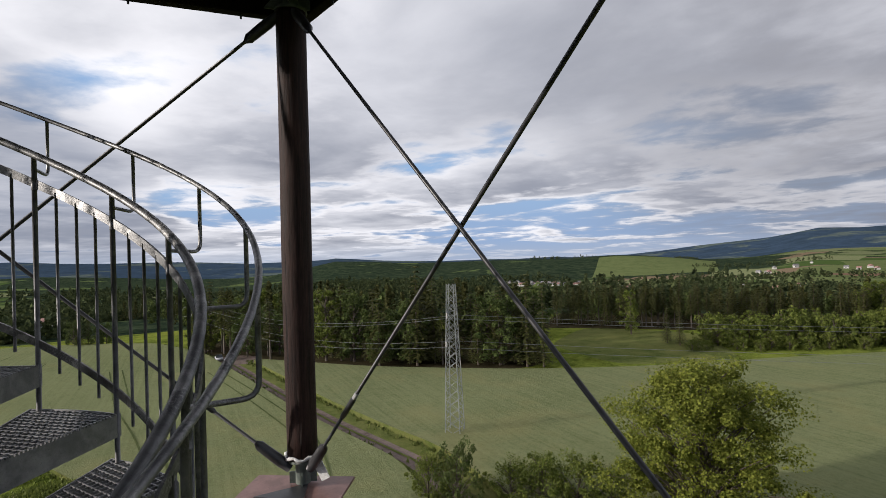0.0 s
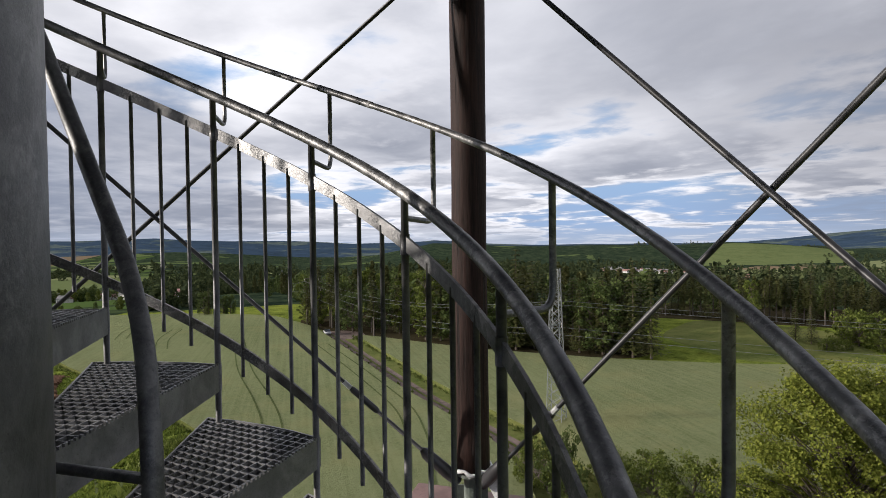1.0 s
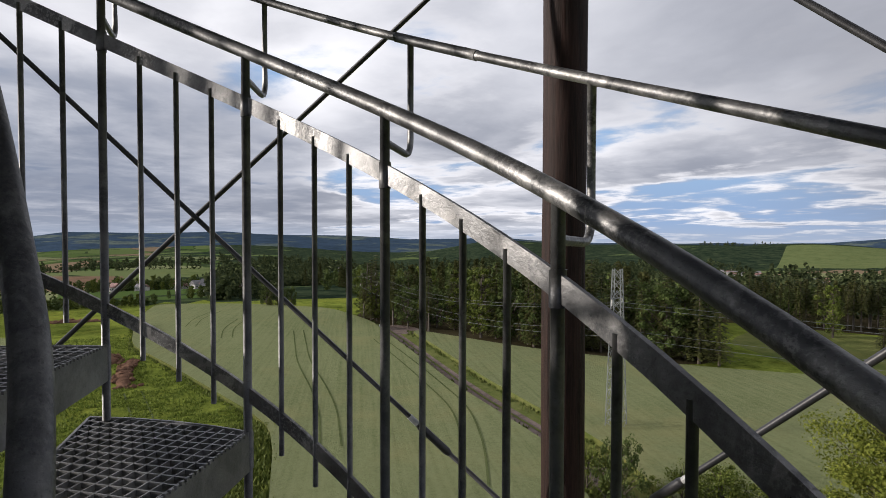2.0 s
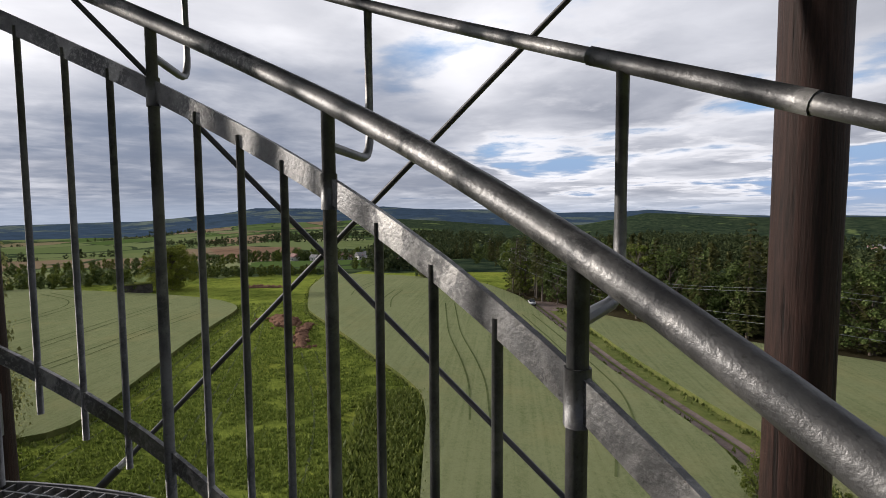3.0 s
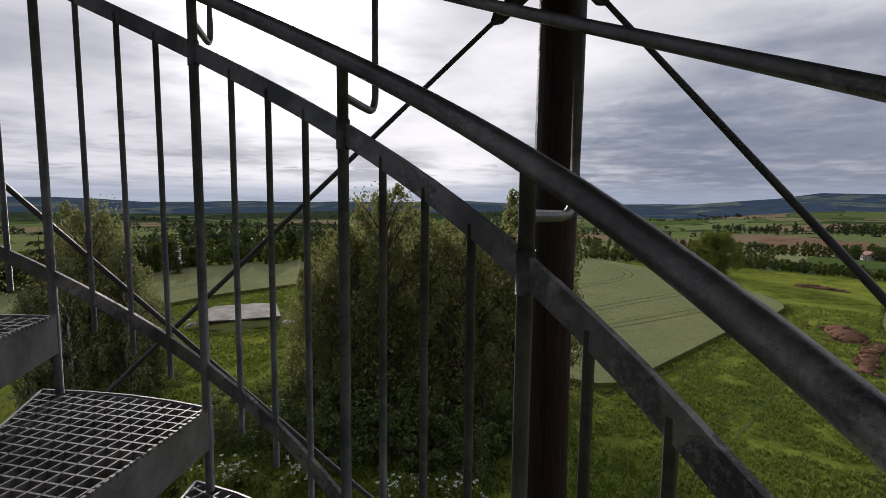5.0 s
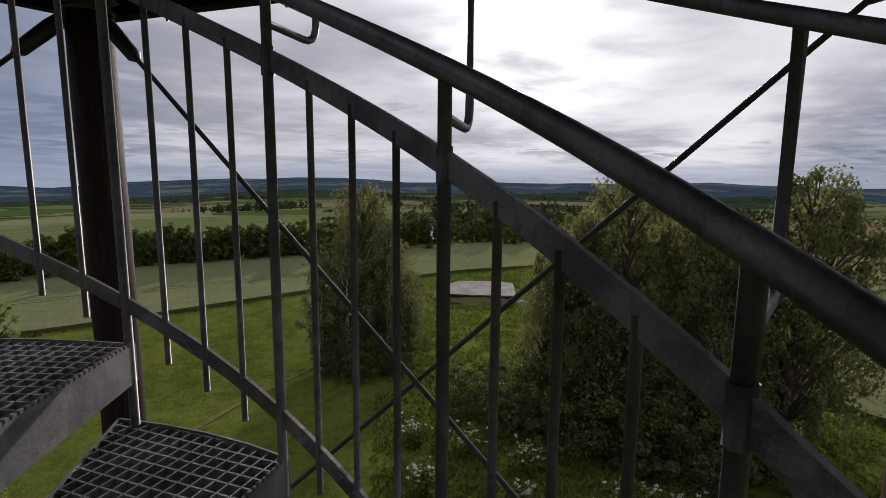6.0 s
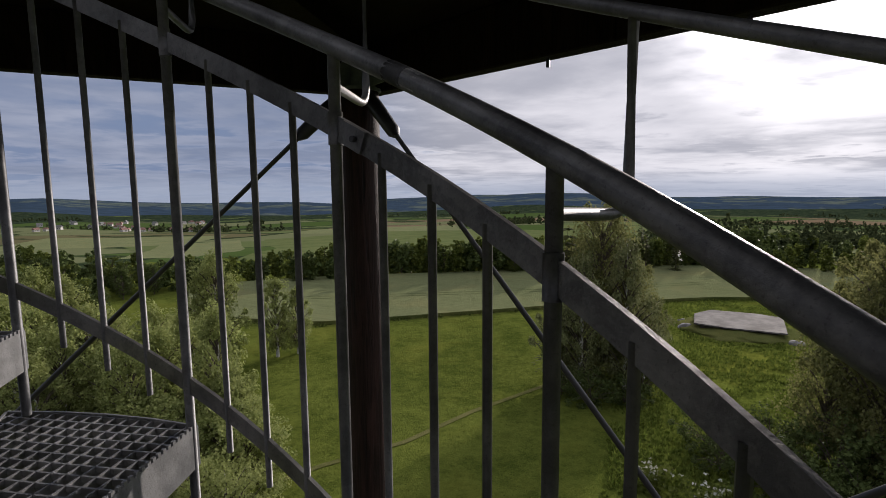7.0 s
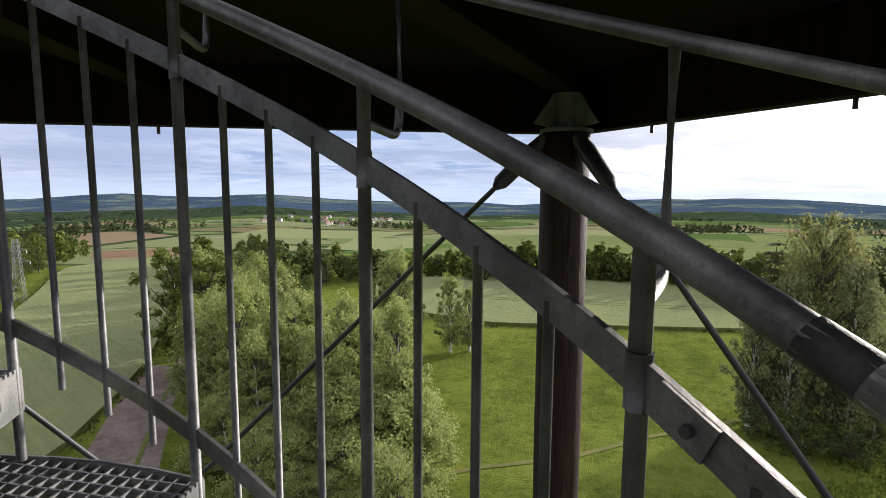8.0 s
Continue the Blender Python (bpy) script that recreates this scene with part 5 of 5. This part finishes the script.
tramline((-40, 20), (-49, 24), (-57, 26.5), (-70, 30), (-94, 39))
tramline((-27, 25), (-33, 30), (-41, 35.2), (-56, 40.2), (-78, 47))
tramline((-94, 26), (-104, 29), (-114, 34.5))
tramline((-110, 23.5), (-120, 27), (-129, 33))
tramline((-92, -44), (-101, -35), (-125, -29), (-140, -40))
tramline((-66, -25), (-76, -19), (-88, -13.5), (-104, -6))
tramline((-74, -30), (-86, -24.5), (-97, -20.5), (-116, -13))
tramline((-60, -97), (-20, -93), (20, -92))
for pts in (((-44, -14), (-60, -8.5), (-84, -2.5), (-108, 3.5)), ((-30, -6), (-52, -2), (-76, 2), (-100, 4)), ((-26, 3), (-46, 8), (-70, 9))):
    tramline(*pts, lift=0.06, label="faint wheel tracks pressed into the meadow grass")

verts, faces = strip([Vector(p) for p in ((8, -34), (5, -36), (-1, -39), (-7, -44), (-16, -50), (-24, -57), (-34, -62))], 0.5, 0.05)
tagged(new("footpath", foliage_mesh("footpath", verts, faces, DRYPATH)), "narrow trodden path across the mown grass", "path", kind="structure")

for line in TRACKLINES:
    verts, faces = strip([Vector(p) for p in line], 0.32, 0.05)
    tagged(new("grass_strip", foliage_mesh("grass_strip", verts, faces, VERGE)), "strip of grass between the ruts of the track", "grass", kind="structure")

# dung heaps
def heap(x, y, long, wide, tall, turn, seed):
    """A long mound of loose clods."""
    rng = random.Random(seed)
    bm = bmesh.new()
    for k in range(int(long * wide * 7)):
        u, v = rng.uniform(-1, 1), rng.gauss(0, 0.42)
        top = max(0.05, (1 - u * u) * (1 - min(1, abs(v))) ** 0.7) * tall * rng.uniform(0.7, 1.1)
        size = rng.uniform(0.22, 0.5)
        m = Matrix.Translation((u * long, v * wide + 0.5 * math.sin(u * 2 + seed), top * 0.75)) @ Matrix.Rotation(rng.uniform(0, 6), 4, "Z") @ Matrix.Scale(rng.uniform(0.55, 0.9), 4, (0, 0, 1))
        for vert in bmesh.ops.create_icosphere(bm, subdivisions=1, radius=size)["verts"]:
            vert.co = m @ (vert.co * rng.uniform(0.7, 1.25))
    for vert in bmesh.ops.create_icosphere(bm, subdivisions=3, radius=1.0)["verts"]:
        vert.co = Vector((vert.co.x * long, vert.co.y * wide * 0.75 + 0.5 * math.sin(vert.co.x * 2 + seed), max(-0.2, vert.co.z) * tall * 0.75))
    ob = solo("dung_heap", bm, HEAP, "long red-brown dung heap on the green meadow", "heap", "dung heaps")
    ob.matrix_basis = Matrix.Translation(on_land(x, y)) @ Matrix.Rotation(turn, 4, "Z")


heap(-90, 7.0, 4.2, 2.6, 1.6, 0.1, 1)
heap(-80, 9.6, 8.0, 1.3, 0.8, 2.98, 2)
heap(-134, 6, 5.0, 1.3, 0.7, 1.4, 3)

# concrete bunker
bunker = thing("bunker", "low concrete bunker with pale stained flat roof", "bunker")
bunker.matrix_basis = Matrix.Translation(on_land(-46.5, -66, -0.40)) @ Matrix.Rotation(radians(235), 4, "Z") @ Matrix.Diagonal((0.78, 0.74, 1.0, 1.0))
bm = bmesh.new()
box(bm, (9.5, 12, 1.9), Matrix.Translation((0, 0, 0.45)))
bmesh.ops.bevel(bm, geom=bm.edges[:], offset=0.12, segments=2, affect="EDGES")
part("body", bm, CONCRETE_DARK, bunker, "dark stained concrete walls with shade put into the colour")
bm = bmesh.new()
outline = [(-5.2, -7.4), (-5.6, 2.0), (-4.9, 7.0), (1.5, 7.6), (5.4, 5.0), (5.8, -3.0), (4.6, -7.2)]
lo = [bm.verts.new((x, y, 1.40)) for x, y in outline]
hi = [bm.verts.new((x * 0.985, y * 0.985, 1.72 + 0.03 * x)) for x, y in outline]
bm.faces.new(hi), bm.faces.new(lo[::-1])
for k in range(7):
    bm.faces.new((lo[k], lo[(k + 1) % 7], hi[(k + 1) % 7], hi[k]))
part("roof_slab", bm, ROOF_DIRT, bunker, "pale weathered roof slab with dark stains")
for k, (x, y, a) in enumerate(((-3, 8.4, 1.6), (-5.4, -8.6, 1.4), (2, 9.6, 1.0))):
    bm = bmesh.new()
    for v in bmesh.ops.create_icosphere(bm, subdivisions=2, radius=a)["verts"]:
        v.co = v.co * (1 + 0.3 * noise.noise(v.co * 1.7 + Vector((k, 0, 0)))) * 1.0
        v.co.z *= 0.55
    ob = solo("boulder", bm, CONCRETE, "rough pale boulder beside the bunker", "boulder", "boulders", smooth=True)
    ob.matrix_basis = bunker.matrix_basis @ Matrix.Translation((x, y, 0.2))

bm = bmesh.new()
for v in bmesh.ops.create_icosphere(bm, subdivisions=5, radius=1.0)["verts"]:
    n = 1 + 0.10 * noise.noise(v.co * 3) + 0.05 * noise.noise(v.co * 9)
    v.co = Vector((v.co.x * 8.6 * n, v.co.y * 10.6 * n, max(-0.2, v.co.z) * 1.55 * n))
bank_top = solo("earth_bank", bm, VERGE, "rough grassy earth bank heaped against the bunker", "bank", smooth=True)
bank_top.matrix_basis = bunker.matrix_basis

hut = thing("stone_hut", "small dark hut beside a bush in the wheat", "hut")
hut.matrix_basis = Matrix.Translation(on_land(-137, -22)) @ Matrix.Rotation(radians(200), 4, "Z")
bm = bmesh.new()
box(bm, (4, 6.5, 2.0), Matrix.Translation((0, 0, 0.95)))
part("masonry", bm, CONCRETE_DARK, hut)
bm = bmesh.new()
box(bm, (4.5, 7.0, 0.25), Matrix.Translation((0, 0, 2.06)) @ Matrix.Rotation(0.06, 4, "Y"))
part("roof", bm, VERGE, hut, "flat overgrown roof")


# lattice pylons
def pylon(x, y, tall, turn):
    py = thing("lattice_pylon", "slim grey steel lattice pylon in the field", "pylon", "power line pylons")
    py.matrix_basis = Matrix.Translation(on_land(x, y)) @ Matrix.Rotation(turn, 4, "Z")

    def half(z):
        return 0.78 - 0.42 * z / tall
    n = int(tall / 0.95)
    for sx in (-1, 1):
        for sy in (-1, 1):
            bm = bmesh.new()
            tube(bm, [(sx * half(-0.1), sy * half(-0.1), -0.1), (sx * half(tall), sy * half(tall), tall)], 0.05, 4)
            part("leg", bm, LATTICE, py)
    bm = bmesh.new()
    for k in range(n):
        z0, z1 = tall * k / n, tall * (k + 1) / n
        h0, h1 = half(z0), half(z1)
        for a, b in (((-1, -1), (1, -1)), ((1, -1), (1, 1)), ((1, 1), (-1, 1)), ((-1, 1), (-1, -1))):
            if k % 2:
                a, b = b, a
            tube(bm, [(a[0] * h0, a[1] * h0, z0), (b[0] * h1, b[1] * h1, z1)], 0.028, 4)
            tube(bm, [(b[0] * h0, b[1] * h0, z0), (a[0] * h1, a[1] * h1, z1)], 0.028, 4)
    part("bracing", bm, LATTICE, py, "crossed thin bracing bars")
    for z, w in ((tall * 0.64, 1.9), (tall * 0.82, 1.5)):
        bm = bmesh.new()
        for s in (-1, 1):
            tube(bm, [(0, 0, z), (s * w, 0, z)], 0.05, 4)
            tube(bm, [(0, 0, z + 0.7), (s * w, 0, z)], 0.035, 4)
        part("crossarm", bm, LATTICE, py)
        for s in (-1, 1):
            bm = bmesh.new()
            tube(bm, [(s * w, 0, z), (s * w, 0, z - 0.55)], 0.06, 6)
            part("insulator", bm, PLASTER, py)
    return py


def wooden_pole(x, y, tall, turn):
    """Two leaning timber poles joined at the top."""
    ob = thing("utility_pole", "tall timber double pole carrying power cables", "pole")
    ob.matrix_basis = Matrix.Translation(on_land(x, y)) @ Matrix.Rotation(turn, 4, "Z")
    for s in (-1, 1):
        bm = bmesh.new()
        tube(bm, [(s * 1.1, 0, -0.2), (s * 0.12, 0, tall)], [0.17, 0.11], 10)
        part("pole", bm, POLEWOOD, ob, smooth=True)
    for z, w in ((tall * 0.82, 1.6), (tall * 0.64, 2.0), (tall * 0.40, 0.75)):
        bm = bmesh.new()
        box(bm, (2 * w, 0.12, 0.14), Matrix.Translation((0, 0.12, z)))
        part("crossarm", bm, POLEWOOD, ob)
        if w > 1:
            for s in (-1, 1):
                bm = bmesh.new()
                tube(bm, [(s * w * 0.92, 0.12, z - 0.07), (s * w * 0.92, 0.12, z - 0.5)], 0.06, 6)
                part("insulator", bm, PLASTER, ob)


PYLONS = [((103, 117), 15.0), ((-28.2, 43.5), 15.3), ((-101, 58), 12.5), ((-300, 150), 14.0)]
turns = []
for k, ((x, y), tall) in enumerate(PYLONS):
    a, b = PYLONS[max(0, k - 1)][0], PYLONS[min(len(PYLONS) - 1, k + 1)][0]
    turns.append(math.atan2(b[1] - a[1], b[0] - a[0]) + math.pi / 2)
    (wooden_pole if k == 2 else pylon)(x, y, tall, turns[-1])
pylon(93, -69, 11.0, 0.6)
for k in range(len(PYLONS) - 1):
    for off, f in ((-1.9, 0.64), (1.9, 0.64), (-1.5, 0.82), (1.5, 0.82)):
        ends = []
        for i in (k, k + 1):
            (x, y), tall = PYLONS[i]
            ends.append(on_land(x, y, tall * f - 0.55) + Vector((math.cos(turns[i]), math.sin(turns[i]), 0)) * off)
        a, b = ends
        bm = bmesh.new()
        tube(bm, [a.lerp(b, s / 20) - Vector((0, 0, 4 * 2.2 * (s / 20) * (1 - s / 20))) for s in range(21)], 0.014, 4)
        solo("power_cable", bm, WIRE, "thin sagging overhead power cable", "cable", "power cables")


# houses
def house(roof_mat, label):
    ob = thing("house", label, "house", "village houses")
    bm = bmesh.new()
    box(bm, (9, 7, 4.2), Matrix.Translation((0, 0, 2.0)))
    walls = part("wall", bm, PLASTER, ob)
    bm = bmesh.new()
    vs = [bm.verts.new(p) for p in ((-5, -4, 4.0), (5, -4, 4.0), (5, 4, 4.0), (-5, 4, 4.0), (-5, 0, 7.4), (5, 0, 7.4))]
    for f in ((0, 1, 5, 4), (2, 3, 4, 5), (1, 2, 5), (3, 0, 4), (3, 2, 1, 0)):
        bm.faces.new([vs[i] for i in f])
    part("roof", bm, roof_mat, ob)
    for x in (-2.5, 0, 2.5):
        for s in (-1, 1):
            bm = bmesh.new()
            box(bm, (1.1, 0.1, 1.3), Matrix.Translation((x, s * 3.51, 2.3)))
            part("window", bm, GLASS_DARK, walls)
    return ob


HOUSES = [house(ROOF_RED, "white house with red tiled roof among trees"), house(ROOF_GREY, "pale house with grey tiled roof among trees")]
village_rng = random.Random(9)


def village(az0, az1, r0, r1, count, scale=1.0):
    for _ in range(count):
        az, r = village_rng.uniform(az0, az1), village_rng.uniform(r0, r1)
        x, y = r * math.cos(radians(az)), r * math.sin(radians(az))
        plant(village_rng.choice(HOUSES), x, y, scale * village_rng.uniform(0.8, 1.15), village_rng.uniform(0, 3.1))


village(162, 176, 290, 430, 14, 0.55)
village(111, 119.5, 700, 1000, 110, 0.62)
village(106, 112, 500, 570, 30, 0.6)
for az, r, k, size, turn in ((166, 208, 1, 0.85, 1.2), (164.2, 236, 0, 0.6, 0.4), (167.6, 300, 1, 0.6, 2.0), (169.5, 330, 0, 0.7, 0.9)):
    plant(HOUSES[k], r * math.cos(radians(az)), r * math.sin(radians(az)), size, turn)
village(88, 98, 440, 510, 16, 0.6)
village(86, 96, 900, 1100, 10, 0.7)
village(290, 304, 900, 1300, 36, 0.9)
village(330, 342, 500, 700, 5)

# car on the track
car = thing("parked_car", "small white car standing on the dirt track", "car")
car.matrix_basis = Matrix.Translation(on_land(-88.5, 54.2)) @ Matrix.Rotation(2.68, 4, "Z") @ Matrix.Scale(0.75, 4)
bm = bmesh.new()
box(bm, (4.1, 1.7, 0.62), Matrix.Translation((0, 0, 0.62)))
bmesh.ops.bevel(bm, geom=bm.edges[:], offset=0.14, segments=3, affect="EDGES")
part("body", bm, CARPAINT, car, smooth=True)
bm = bmesh.new()
for v in box(bm, (2.4, 1.5, 0.55), Matrix.Translation((-0.2, 0, 1.16))):
    if v.co.z > 1.2:
        v.co.x = -0.2 + (v.co.x + 0.2) * 0.68
        v.co.y *= 0.84
bmesh.ops.bevel(bm, geom=bm.edges[:], offset=0.08, segments=2, affect="EDGES")
part("cabin", bm, GLASS_DARK, car, "dark windows")
for x in (-1.3, 1.3):
    for y in (-0.8, 0.8):
        bm = bmesh.new()
        bmesh.ops.create_cone(bm, cap_ends=True, segments=18, radius1=0.32, radius2=0.32, depth=0.2, matrix=Matrix.Translation((x, y, 0.32)) @ Matrix.Rotation(math.pi / 2, 4, "X"))
        part("wheel", bm, RUBBER, car)


# flowering elder shrubs
def elder(x, y, wide, seed):
    rng = random.Random(seed)
    ob = thing("elder_bush", "low elder bush with flat white flower heads", "bush", "flowering bushes", at=on_land(x, y))
    verts, faces = [], []
    for _ in range(22):
        c = Vector((rng.gauss(0, wide * 0.45), rng.gauss(0, wide * 0.45), rng.uniform(0.3, 1.5)))
        leaf_cloud(verts, faces, c, (0.6, 0.6, 0.45), 45, 0.20, rng)
    crown = new("foliage", foliage_mesh("foliage", verts, faces, LEAF_BUSH))
    crown.parent = ob
    verts, faces = [], []
    for _ in range(30):
        c = Vector((rng.gauss(0, wide * 0.5), rng.gauss(0, wide * 0.5), rng.uniform(1.0, 2.0)))
        leaf_cloud(verts, faces, c, (0.16, 0.16, 0.04), 9, 0.11, rng)
    bloom = new("blossom", foliage_mesh("blossom", verts, faces, BLOSSOM))
    bloom.parent = ob
    tagged(bloom, "flat white blossom heads")


for k, (x, y, w) in enumerate(((-19.5, -28, 1.6), (-22, -24.5, 1.4), (-24.5, -18, 1.8), (-21, -16, 1.2), (-26, -15, 1.4), (-17, -31, 1.1), (-15, -26, 0.9), (-19, -21, 1.0))):
    elder(x, y, w, 40 + k)


# ---- grass tufts of the meadow and rough field edges ----
def tufts(name, label, spots, mat, size, seed, rise=1.25):
    rng = random.Random(seed)
    verts, faces = [], []
    for x, y in spots:
        z = height(x, y) - 0.03
        for _ in range(3):
            a, s = rng.random() * 6.28, size * rng.uniform(0.4, 1.5)
            dx, dy = math.cos(a), math.sin(a)
            ox, oy = rng.gauss(0, size * 0.5), rng.gauss(0, size * 0.5)
            k = len(verts)
            verts += [(x + ox - dy * s * 0.5, y + oy + dx * s * 0.5, z), (x + ox + dy * s * 0.5, y + oy - dx * s * 0.5, z), (x + ox + dx * s * 0.6, y + oy + dy * s * 0.6, z + s * rise)]
            faces.append((k, k + 1, k + 2))
    tagged(new(name, foliage_mesh(name, verts, faces, mat)), label, "grass", kind="stuff")


def inside(p, loop):
    hit = False
    for (ax, ay), (bx, by) in zip(loop, loop[1:] + loop[:1]):
        if (ay > p[1]) != (by > p[1]) and p[0] < (bx - ax) * (p[1] - ay) / (by - ay) + ax:
            hit = not hit
    return hit


grass_rng = random.Random(31)
spots = []
while len(spots) < 62000:
    az, r = grass_rng.uniform(150, 246), 22 + 90 * grass_rng.random() ** 1.3
    p = (r * math.cos(radians(az)), r * math.sin(radians(az)))
    if not any(inside(p, loop) for loop, kind in FIELDS[:8]) and noise.noise((p[0] * 0.35, p[1] * 0.35, 0)) > -0.45 + 0.5 * grass_rng.random():
        spots.append(p)
lawn_spots = []
while len(lawn_spots) < 16000:
    az, r = grass_rng.uniform(238, 318), 26 + 64 * grass_rng.random() ** 1.2
    p = (r * math.cos(radians(az)), r * math.sin(radians(az)))
    if not any(inside(p, loop) for loop, kind in FIELDS[:8]):
        lawn_spots.append(p)
tufts("mown_grass", "short green grass of the mown meadow", lawn_spots, MOWN_TUFT, 0.10, 4, 0.6)
tufts("meadow_grass", "long green meadow grass in loose tufts", spots, TUFT, 0.19, 1)
spots = []
for loop, kind in FIELDS[:5]:
    for a, b in zip(loop, loop[1:] + loop[:1]):
        a, b = Vector(a), Vector(b)
        n = Vector((-(b - a).y, (b - a).x)).normalized()
        for _ in range(int((b - a).length * 5)):
            p = a.lerp(b, grass_rng.random()) + n * grass_rng.gauss(0, 0.4)
            spots.append((p.x, p.y))
tufts("field_edge_grass", "rough yellow-green grass along the field edges", spots, EDGE_TUFT, 0.26, 2)
spots = []
while len(spots) < 7000:
    u = grass_rng.random()
    p = Vector((-20, 6)).lerp(Vector((-50, 16.5)), u) + Vector((grass_rng.gauss(0, 0.5), grass_rng.gauss(0, 1.3)))
    spots.append((p.x, p.y - 1.2))
tufts("tall_weeds", "tall dark green weeds along the wheat", spots, LEAF_BUSH, 0.42, 3)
